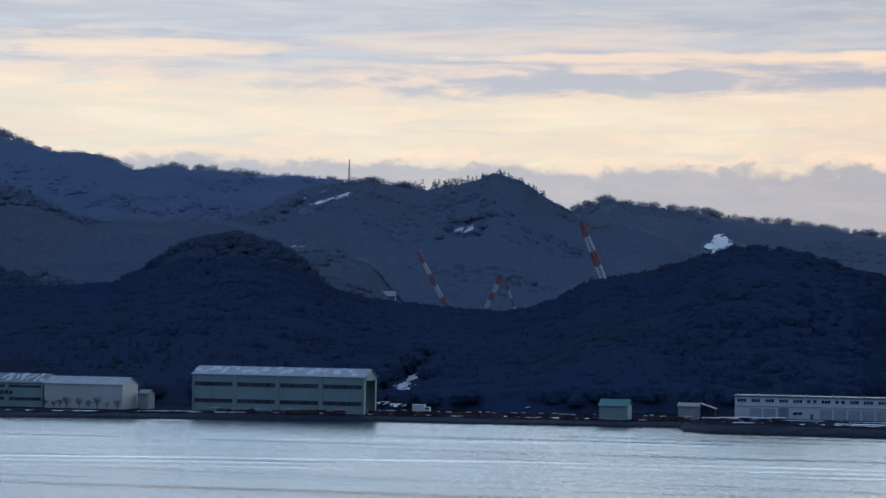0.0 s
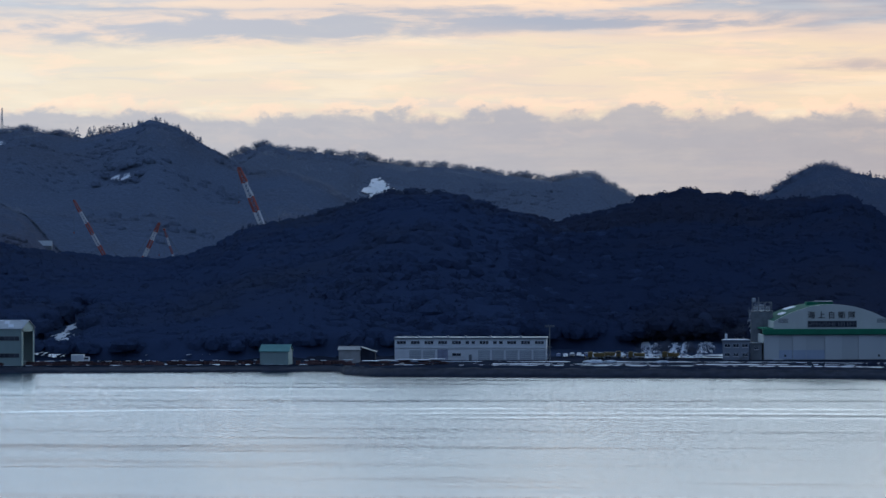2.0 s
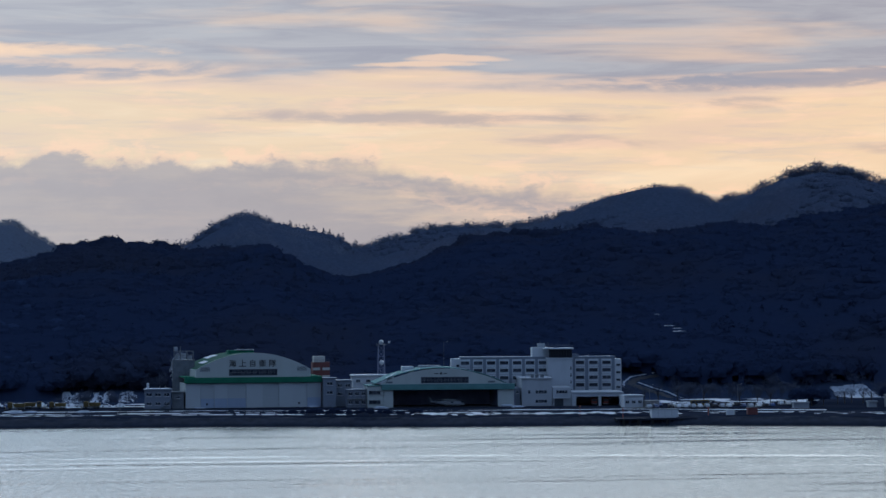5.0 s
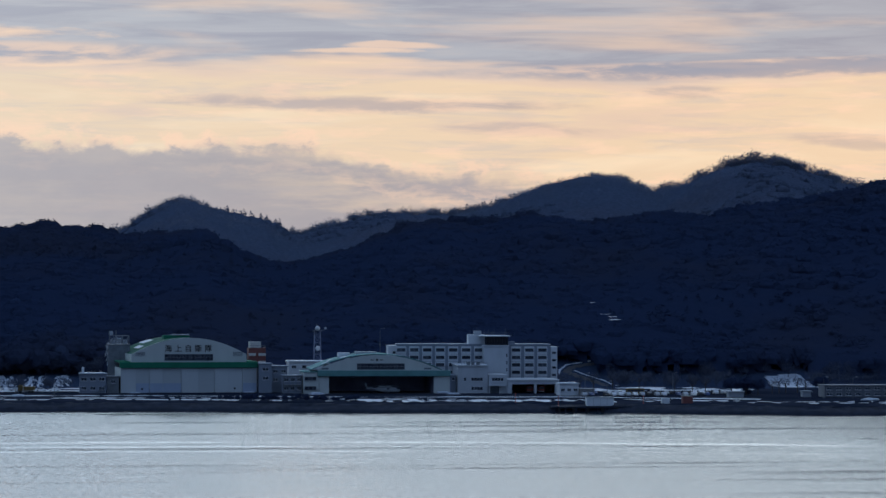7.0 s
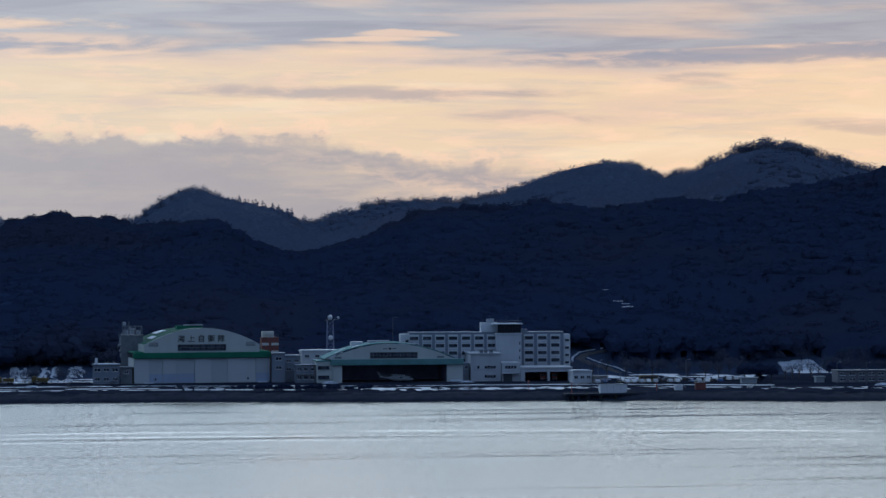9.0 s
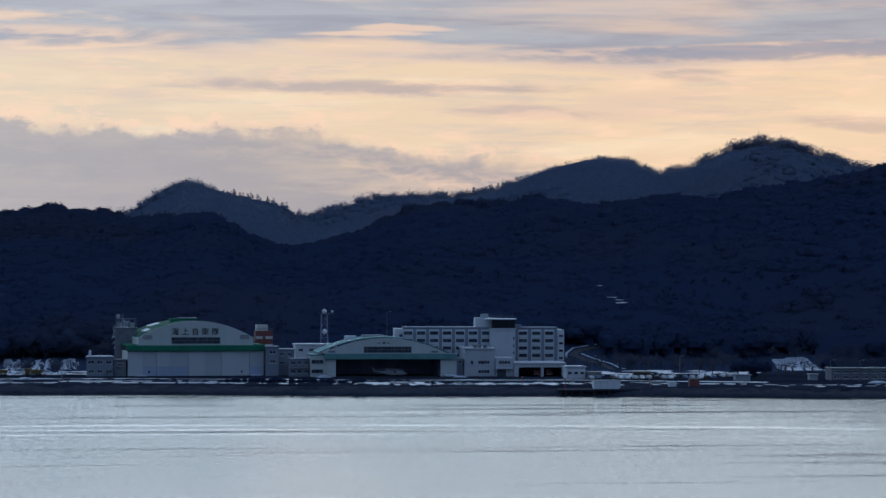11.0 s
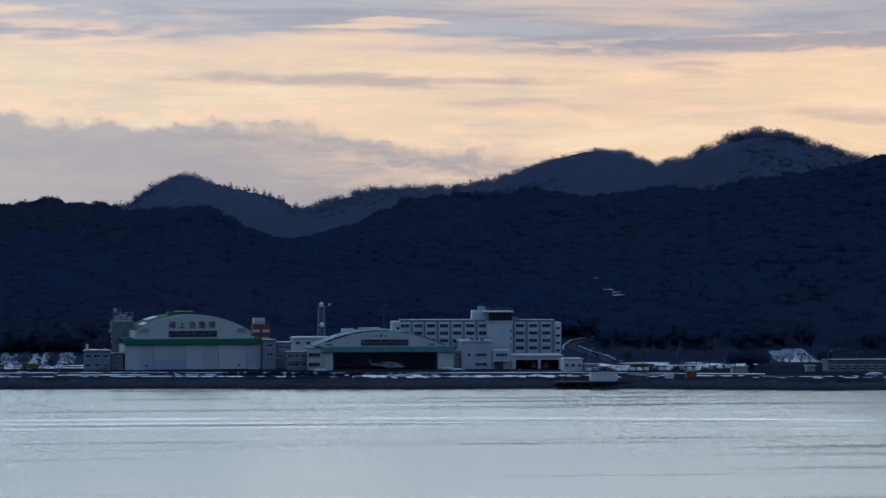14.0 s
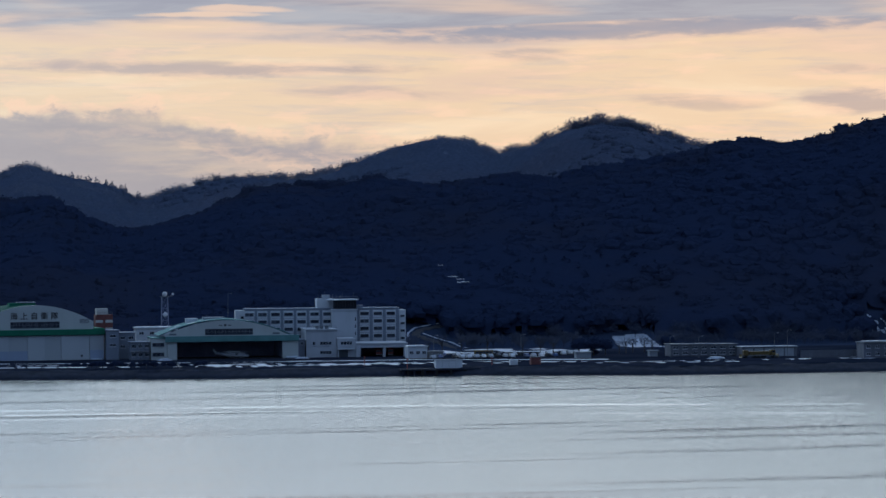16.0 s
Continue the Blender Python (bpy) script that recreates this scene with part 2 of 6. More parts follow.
DULL = mat("dull_grey_render", (0.135, 0.145, 0.17), 0.85, 0.25, 0.3, stretch=(1, 1, 0.3))
CONCRETE = mat("concrete", (0.30, 0.30, 0.30), 0.85, 0.3, 0.3)
CREAM = mat("cream_cladding", (0.50, 0.48, 0.45), 0.7, 0.12, 0.15, stretch=(1, 1, 0.2))
PALEGREEN = mat("pale_green_cladding", (0.22, 0.29, 0.28), 0.65, 0.14, 0.15, stretch=(1, 1, 0.2))
TEALROOF = mat("teal_roof", (0.11, 0.24, 0.235), 0.8, 0.2, 0.2, spec=0.08)
# darker copy of the fascia green, toned down against sky light on the slope
ROOFGREEN = mat("dark_green_roof", (0.016, 0.085, 0.060), 0.9, 0.3, 0.25, spec=0.05)
GREEN = mat("green_paint", (0.02, 0.15, 0.09), 0.8, 0.2, 0.2, spec=0.08)
HANGARWALL = mat("grey_cream_cladding", (0.43, 0.46, 0.44), 0.65, 0.10, 0.12, stretch=(1, 1, 0.2))
DOORPANEL = mat("hangar_door_panel", (0.42, 0.45, 0.46), 0.6, 0.09, 0.1, stretch=(1, 1, 0.3), objects=True)
BLUEPANEL = mat("faded_blue_panel", (0.30, 0.36, 0.46), 0.65, 0.08, 0.15, stretch=(1, 1, 0.3))
WHITE = mat("white_paint", (0.56, 0.585, 0.61), 0.7, 0.12, 0.2, stretch=(1, 1, 0.25))
PILASTER = mat("grey_render", (0.20, 0.23, 0.28), 0.8, 0.12, 0.2, stretch=(1, 1, 0.25))
LIGHTGREY = mat("pale_grey_render", (0.40, 0.425, 0.455), 0.8, 0.12, 0.2, stretch=(1, 1, 0.25))
METALROOF = mat("pale_metal_roof", (0.32, 0.35, 0.38), 0.8, 0.15, 0.3, spec=0.1)
GREYSTEEL = mat("grey_steel", (0.16, 0.18, 0.20), 0.6, 0.3, 0.5, metal=0.3)
DARKIN = mat("dark_interior", (0.22, 0.24, 0.32), 0.9, 0.3, 0.3)
DARKSTRIP = mat("dark_strip_window", (0.05, 0.065, 0.08), 0.35, 0.3, 0.4)
RED = mat("red_paint", (0.30, 0.07, 0.055), 0.55, 0.25, 0.5)
BRICKRED = mat("red_cladding", (0.17, 0.060, 0.055), 0.75, 0.2, 0.5)
RUST = mat("rusty_stock", (0.080, 0.042, 0.044), 0.85, 0.5, 0.7, objects=True)
YELLOW = mat("yellow_paint", (0.125, 0.086, 0.028), 0.5, 0.25, 0.6)
CRANEWHITE = mat("white_boom", (0.50, 0.51, 0.53), 0.6, 0.12, 0.5)
TYRE = mat("tyre_rubber", (0.02, 0.02, 0.02), 0.9, 0.2)
INK = mat("sign_black", (0.02, 0.02, 0.025), 0.7, 0.1)
HELIGREY = mat("pale_grey_fuselage", (0.30, 0.32, 0.34), 0.6, 0.2, 0.6)
DOME = mat("white_radome", (0.55, 0.56, 0.58), 0.5, 0.08, 0.5)


def glass_material():
    m = bpy.data.materials.new("window_glass")
    m.use_nodes = True
    n = Net(m.node_tree)
    b = m.node_tree.nodes["Principled BSDF"]
    r = n.node("ShaderNodeObjectInfo").outputs["Random"]
    n.put(b.inputs["Base Color"], n.mix(r, (0.012, 0.016, 0.028), (0.05, 0.06, 0.08)))
    n.put(b.inputs["Roughness"], n.math("ADD", n.math("MULTIPLY", r, 0.1), 0.06))
    b.inputs["IOR"].default_value = 1.4
    return m


GLASS = glass_material()
CABGLASS = mat("dark_tinted_glass", (0.012, 0.015, 0.022), 0.12, 0.1, 0.5, spec=0.2, bump=0)
# for a solid cab core: the room's lack of light is in the colour
BLACKROOM = mat("unlit_room", (0.05, 0.055, 0.075), 0.95, 0.2, 0.5, spec=0.0)


def ground_material():
    m = bpy.data.materials.new("winter_ground")
    m.use_nodes = True
    n = Net(m.node_tree)
    b = m.node_tree.nodes["Principled BSDF"]
    v = n.node("ShaderNodeTexCoord").outputs["Object"]
    s = n.node("ShaderNodeSeparateXYZ")
    n.put(s.inputs[0], v)
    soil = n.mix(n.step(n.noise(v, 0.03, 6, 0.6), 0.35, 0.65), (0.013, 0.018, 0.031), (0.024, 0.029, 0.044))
    # paler blue ground from the hill foot on, painted to lift shade under trees
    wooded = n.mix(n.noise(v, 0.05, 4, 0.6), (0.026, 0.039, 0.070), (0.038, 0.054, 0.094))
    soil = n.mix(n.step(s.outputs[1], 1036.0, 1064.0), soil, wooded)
    # beyond 1640 m the ground pales to blue-grey: haze put into its colour
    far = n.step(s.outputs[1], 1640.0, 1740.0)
    haze_tone = n.mix(n.step(n.noise(v, 0.012, 6, 0.65), 0.35, 0.7), (0.075, 0.098, 0.140), (0.105, 0.128, 0.175))
    n.put(b.inputs["Base Color"], n.mix(far, soil, haze_tone))
    b.inputs["Roughness"].default_value = 0.95
    b.inputs["Specular IOR Level"].default_value = 0.0
    return m


def water_material():
    m = bpy.data.materials.new("sea_water")
    m.use_nodes = True
    n = Net(m.node_tree)
    b = m.node_tree.nodes["Principled BSDF"]
    v = n.node("ShaderNodeTexCoord").outputs["Object"]
    s = n.node("ShaderNodeSeparateXYZ")
    n.put(s.inputs[0], v)
    X, Y = s.outputs[0], s.outputs[1]
    # long slicks, ripples and old wakes lying across the bay, as slopes of the surface
    bands = n.noise(n.vec(n.math("MULTIPLY", X, 0.004), n.math("MULTIPLY", Y, 0.055)), 1.0, 5, 0.65)
    slick = n.math("MULTIPLY", n.step(bands, 0.50, 0.66), 0.8)
    wob = n.math("MULTIPLY", n.math("SUBTRACT", n.noise(n.vec(n.math("MULTIPLY", X, 0.006), 0.0), 1.0, 2), 0.5), 10.0)
    rip = n.noise(n.vec(n.math("MULTIPLY", X, 0.012), n.math("MULTIPLY", Y, 0.17)), 1.0, 6, 0.68)
    chop = n.noise(n.vec(n.math("MULTIPLY", X, 0.85), n.math("MULTIPLY", Y, 0.26), 5.0), 1.0, 4, 0.7)
    side = n.noise(n.vec(n.math("MULTIPLY", X, 1.1), n.math("MULTIPLY", Y, 0.8), 9.0), 1.0, 3, 0.6)
    calm = n.math("SUBTRACT", 1.0, n.math("MULTIPLY", slick, 0.55))
    slope = n.math("MULTIPLY", n.math("ADD", n.math("MULTIPLY", n.math("SUBTRACT", rip, 0.5), 0.11), n.math("MULTIPLY", n.math("SUBTRACT", chop, 0.5), 0.38)), calm)
    near_calm = n.math("ADD", 0.20, n.math("MULTIPLY", n.step(Y, 440.0, 790.0), 0.80))
    slope = n.math("MULTIPLY", n.math("MULTIPLY", slope, near_calm), n.math("ADD", 1.0, n.math("MULTIPLY", n.step(Y, 700.0, 880.0), 0.05)))
    # wakes curve round the camera and mostly tilt towards it to look bright
    arc = n.math("ADD", n.math("ADD", Y, wob), n.math("MULTIPLY", n.math("MULTIPLY", X, X), 0.0007))
    ragged = n.step(n.noise(n.vec(n.math("MULTIPLY", X, 0.012), n.math("MULTIPLY", Y, 0.02), 2.0), 1.0, 3), 0.30, 0.62)
    for y0, half, k in ((731.0, 2.4, -0.10), (709.0, 2.0, -0.06), (688.0, 1.8, -0.05), (848.0, 4.0, -0.03), (802.0, 3.0, -0.02), (700.0, 6.0, 0.010)):
        u = n.math("DIVIDE", n.math("SUBTRACT", arc, y0), half)
        e = n.math("EXPONENT", n.math("MULTIPLY", n.math("MULTIPLY", u, u), -1.0))
        slope = n.math("ADD", slope, n.math("MULTIPLY", n.math("MULTIPLY", e, k), ragged))
    nv = n.node("ShaderNodeVectorMath")
    nv.operation = "NORMALIZE"
    n.put(nv.inputs[0], n.vec(n.math("MULTIPLY", n.math("SUBTRACT", side, 0.5), 0.14), slope, 1.0))
    b.inputs["Base Color"].default_value = (0.012, 0.03, 0.045, 1)
    n.put(b.inputs["Roughness"], n.math("MAXIMUM", 0.08, n.math("ADD", n.math("SUBTRACT", 0.222, n.math("MULTIPLY", slick, 0.08)), n.math("MULTIPLY", n.math("SUBTRACT", rip, 0.5), 0.15))))
    b.inputs["IOR"].default_value = 1.33
    n.put(b.inputs["Normal"], nv.outputs[0])
    return m


# ---- building blocks ----
def ob_from(bm, name, material, parent=None, label=""):
    me = bpy.data.meshes.new(name)
    bmesh.ops.recalc_face_normals(bm, faces=bm.faces)
    bm.to_mesh(me)
    bm.free()
    if material:
        me.materials.append(material)
    ob = new(name, me)
    if parent:
        ob.parent = parent
    if label:
        ob["label"] = label
    return ob


def part(name, bm, material, parent, label=""):
    return ob_from(bm, name, material, parent, label)


def thing(name, x, y, z, rz, label, category, group="", kind=""):
    e = new(name)
    e.matrix_world = pose(x, y, z, 0, 0, rz)
    return tagged(e, label, category, group, kind)


def block(bm, x0, x1, y0, y1, z0, z1, bevel=0.0):
    vs = [bm.verts.new(p) for p in ((x0, y0, z0), (x1, y0, z0), (x1, y1, z0), (x0, y1, z0), (x0, y0, z1), (x1, y0, z1), (x1, y1, z1), (x0, y1, z1))]
    fs = [bm.faces.new([vs[i] for i in q]) for q in ((3, 2, 1, 0), (4, 5, 6, 7), (0, 1, 5, 4), (1, 2, 6, 5), (2, 3, 7, 6), (3, 0, 4, 7))]
    if bevel:
        bmesh.ops.bevel(bm, geom=list({e for f in fs for e in f.edges}), offset=bevel, segments=1, affect="EDGES")
    return bm


def bx(x0, x1, y0, y1, z0, z1, bevel=0.0):
    return block(bmesh.new(), x0, x1, y0, y1, z0, z1, bevel)


def extrude_xz(pts, y0, y1, bm=None):
    """A solid with the outline pts (x, z), from y0 to y1."""
    bm = bm or bmesh.new()
    a = [bm.verts.new((x, y0, z)) for x, z in pts]
    b = [bm.verts.new((x, y1, z)) for x, z in pts]
    bm.faces.new(a)
    bm.faces.new(b[::-1])
    for i in range(len(pts)):
        j = (i + 1) % len(pts)
        bm.faces.new((a[j], a[i], b[i], b[j]))
    return bm


def rod(p0, p1, r0, r1=None, sides=6, bm=None):
    bm = bm or bmesh.new()
    r1 = r0 if r1 is None else r1
    p0, p1 = Vector(p0), Vector(p1)
    q = (p1 - p0).to_track_quat("Z", "Y")
    rings = []
    for p, r in ((p0, r0), (p1, r1)):
        rings.append([bm.verts.new(p + q @ Vector((r * math.cos(a), r * math.sin(a), 0))) for a in (2 * math.pi * i / sides for i in range(sides))])
    for i in range(sides):
        j = (i + 1) % sides
        bm.faces.new((rings[0][i], rings[0][j], rings[1][j], rings[1][i]))
    bm.faces.new(rings[0][::-1])
    bm.faces.new(rings[1])
    return bm


def ball(r, x, y, z, squash=1.0):
    bm = bmesh.new()
    bmesh.ops.create_icosphere(bm, subdivisions=2, radius=r, matrix=Matrix.Translation((x, y, z)) @ Matrix.Diagonal((1, 1, squash, 1)))
    return bm


def mesh_np(name, verts, faces, material):
    """A mesh of triangles or quads from arrays."""
    me = bpy.data.meshes.new(name)
    n, k = faces.shape
    me.vertices.add(len(verts))
    me.vertices.foreach_set("co", np.asarray(verts, np.float32).ravel())
    me.loops.add(n * k)
    me.loops.foreach_set("vertex_index", np.asarray(faces, np.int32).ravel())
    me.polygons.add(n)
    me.polygons.foreach_set("loop_start", np.arange(0, n * k, k, dtype=np.int32))
    me.update(calc_edges=True)
    me.materials.append(material)
    return new(name, me)


# ---- the lie of the land ----
SHORE = ((-2600, 600), (-700, 790), (-396, 908), (-335, 936), (-276, 957), (-200, 968), (-143, 977), (-138, 951), (-126, 935), (-62, 933), (33, 929), (110, 911), (189, 908), (264, 880), (348, 879), (700, 850), (2600, 600))
SX, SY = [p[0] for p in SHORE], [p[1] for p in SHORE]


def shore(x):
    return np.interp(x, SX, SY)


def wobble(x, y, size, seed):
    """Smooth value noise from -1 to 1, for arrays."""
    x, y = np.asarray(x, float) / size, np.asarray(y, float) / size
    i, j = np.floor(x), np.floor(y)
    u, v = x - i, y - j
    u, v = u * u * (3 - 2 * u), v * v * (3 - 2 * v)

    def h(a, b):
        s = np.sin(a * 127.1 + b * 311.7 + seed * 74.7) * 43758.5453
        return 2 * (s - np.floor(s)) - 1
    return (h(i, j) * (1 - u) + h(i + 1, j) * u) * (1 - v) + (h(i, j + 1) * (1 - u) + h(i + 1, j + 1) * u) * v


# crest lines of the hills: bearing in degrees and angle above eye level, at a distance in metres
RIDGES = {}
RIDGES["near"] = ([(-27.12, 0.39), (-24.12, 0.39), (-21.15, 0.60), (-20.65, 0.83), (-20.02, 1.00), (-18.13, 1.16), (-17.11, 0.95), (-16.22, 0.49), (-15.45, 0.32), (-12.65, 0.06), (-11.76, 0.19), (-11.00, 0.49), (-10.50, 0.82), (-8.73, 1.09), (-7.35, 1.58), (-5.97, 1.56), (-5.00, 1.17), (-4.72, 1.22), (-3.49, 0.93), (-0.82, 1.55), (-0.06, 1.55), (1.09, 1.35), (2.93, 1.40), (3.76, 0.96), (4.39, 0.75), (4.90, 0.74), (6.17, 1.06), (7.69, 1.66), (8.57, 1.71), (9.17, 1.60), (10.19, 1.84), (11.72, 1.66), (13.37, 1.88), (14.26, 1.75), (15.16, 2.05), (17.69, 2.35), (17.94, 2.47), (18.70, 2.59), (19.20, 2.48), (19.82, 2.50), (21.66, 3.07), (24.66, 3.07)], 1500, 420, 130, 9.5)
RIDGES["f1"] = ([(-2.55, -1.26), (0.45, 1.24), (1.09, 1.46), (1.60, 1.79), (2.11, 2.05), (2.49, 2.19), (3.13, 1.97), (4.40, 1.75), (4.97, 1.47), (5.50, 1.55), (6.39, 1.82), (7.40, 1.94), (8.54, 1.95), (9.43, 2.11), (10.58, 2.48), (11.73, 2.74), (12.36, 2.67), (13.00, 2.40), (13.89, 2.65), (14.53, 2.95), (15.29, 3.13), (15.92, 3.06), (17.69, 2.53), (19.57, 1.82), (22.57, -0.68)], 2350, 800, 260, 14)
RIDGES["f2"] = ([(-14.53, -0.46), (-11.53, 2.04), (-10.78, 2.48), (-10.07, 2.70), (-9.51, 2.60), (-8.24, 2.55), (-6.85, 2.29), (-6.09, 2.27), (-3.55, 1.92), (-2.73, 2.00), (-0.03, 0.55), (2.97, -1.95)], 3400, 900, 350, 14)
RIDGES["f3"] = ([(-22.53, -0.86), (-19.53, 1.64), (-17.15, 2.76), (-16.39, 2.99), (-15.88, 3.01), (-15.50, 3.11), (-14.61, 2.97), (-14.10, 2.94), (-12.95, 3.15), (-12.64, 3.32), (-12.06, 3.18), (-11.55, 2.80), (-10.52, 2.21), (-9.63, 2.19), (-8.74, 1.95), (-7.59, 1.21), (-4.59, -1.29)], 2850, 1000, 350, 17)
RIDGES["f4"] = ([(-27.45, 4.23), (-24.45, 4.23), (-22.45, 3.47), (-21.45, 3.37), (-20.69, 3.14), (-19.82, 3.28), (-17.92, 3.10), (-17.15, 3.11), (-16.13, 2.95), (-14.85, 2.62), (-11.85, 0.12)], 3700, 1000, 400, 15)
RIDGES["f5"] = ([(-27.18, 2.82), (-24.18, 2.82), (-23.06, 2.69), (-21.80, 2.04), (-19.54, 2.12), (-18.27, 1.96), (-17.13, 1.53), (-16.11, 1.58), (-15.47, 1.39), (-14.05, 0.15), (-13.28, -0.16), (-10.28, -2.66)], 2350, 700, 200, 10)
RIDGES["m1"] = ([(-27.14, 0.98), (-24.14, 0.98), (-23.64, 1.05), (-22.90, 0.94), (-22.27, 0.58), (-21.64, 0.46), (-21.02, 0.60), (-20.15, 1.22), (-19.41, 1.63), (-18.40, 1.82), (-17.63, 1.61), (-17.12, 1.36), (-16.22, 0.53), (-15.58, 0.25), (-12.58, -2.25)], 1950, 420, 150, 10)


def crest(ridge, b):
    line = RIDGES[ridge][0]
    return np.interp(b, [p[0] for p in line], [p[1] for p in line])


def height(x, y, who=False):
    """Height of the land; with who, the number of the ridge that each place belongs to."""
    x, y = np.asarray(x, float), np.asarray(y, float)
    r, b = np.hypot(x, y), np.degrees(np.arctan2(x, y))
    base = np.where(x < -140, 2.4, 3.2) + np.clip((y - 1500) / 400, 0, 1) * 12
    z, own = base.copy(), np.full(base.shape, -1)
    for num, (k, (line, dist, run, back, trees)) in enumerate(RIDGES.items()):
        rc = dist + 90 * wobble(b * 30, 0 * b, 90, 5 + len(k)) * (dist / 2000)
        foot = rc - run
        if k == "near":
            foot = np.interp(x, (-190, -60), (1012, 1085)) / np.cos(np.radians(b)) + 14 * wobble(x, y, 60, 3)
        zc = EYE + rc * np.tan(np.radians(crest(k, b))) - trees
        t = np.clip((r - foot) / (rc - foot), 0, 1)
        s = t * (1.5 - 0.5 * t * t)
        spur = wobble(x, y * 0.35, 110, 11) * 0.10 + wobble(x, y * 0.5, 45, 12) * 0.04
        s = s + spur * 4 * t * (1 - t)
        s = np.where(r > rc, np.exp(-(((r - rc) / back) ** 2)), s)
        part_z = base + (zc - base) * np.clip(s, 0, 1.02)
        own = np.where(part_z > z, num, own)
        z = np.maximum(z, part_z)
    return own if who else z


def spot(x, y):
    return float(height(x, y))


def make_ground():
    xs = np.concatenate([np.arange(-2600, -520, 40), np.arange(-520, 520, 8), np.arange(520, 2600, 40)])
    ss = np.concatenate([[0, 2, 6], np.arange(12, 100, 11), np.arange(100, 800, 9), np.arange(800, 2200, 22), np.arange(2200, 3900, 40)])
    gx, gs = np.meshgrid(xs, ss)
    # far rows fan out so that the sheet covers the whole view
    fan = 1 + np.clip(gs - 100, 0, None) / 1000
    gy = shore(gx) + gs
    gx = gx * np.where(np.abs(gx) < 1, 1, fan)
    z = height(gx, gy)
    z[0] = np.where(gx[0] < -140, 2.2, 2.9)
    v = np.stack([gx, gy, z], -1).reshape(-1, 3)
    n, m = gx.shape
    i = np.arange(n * m).reshape(n, m)
    f = np.stack([i[:-1, :-1], i[:-1, 1:], i[1:, 1:], i[1:, :-1]], -1).reshape(-1, 4)
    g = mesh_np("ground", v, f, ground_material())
    g.data.polygons.foreach_set("use_smooth", np.ones(len(f), bool))
    return tagged(g, "dark winter ground rising into wooded hills", "ground", kind="structure")


make_ground()

bm = bmesh.new()
bmesh.ops.create_grid(bm, x_segments=2, y_segments=2, size=4900)
water = ob_from(bm, "water", water_material())
tagged(water, "pale grey-blue bay water with ripples and slicks", "water", kind="structure")


def make_seawall():
    """Rough stone bank along the shore, dark and wet."""
    xs = np.arange(-700, 700, 2.0)
    rows = []
    prof = ((7.0, -2.0), (5.5, 0.3), (4.0, 1.2), (2.2, 1.9), (0.6, 2.6), (-0.2, 2.95), (-1.5, 3.0))
    for k, (d, z) in enumerate(prof):
        low = np.where(xs < -140, 0.72, 1.0)
        rough = wobble(xs * 1.0, np.full_like(xs, k * 40.0), 2.2, 20 + k)
        rows.append(np.stack([xs, shore(xs) - d + 0.5 * rough, np.where(z > 0, z * low, z) + 0.28 * wobble(xs, xs * 0 + k * 9.0, 3.1, 40 + k)], -1))
    v = np.stack(rows)
    n, m = v.shape[:2]
    i = np.arange(n * m).reshape(n, m)
    f = np.stack([i[:-1, :-1], i[:-1, 1:], i[1:, 1:], i[1:, :-1]], -1).reshape(-1, 4)
    return tagged(mesh_np("seawall", v.reshape(-1, 3), f, ROCK), "dark wet stone sea wall along the shore", "sea wall", kind="structure")


make_seawall()

# ---- woods ----
rng = np.random.default_rng(4)


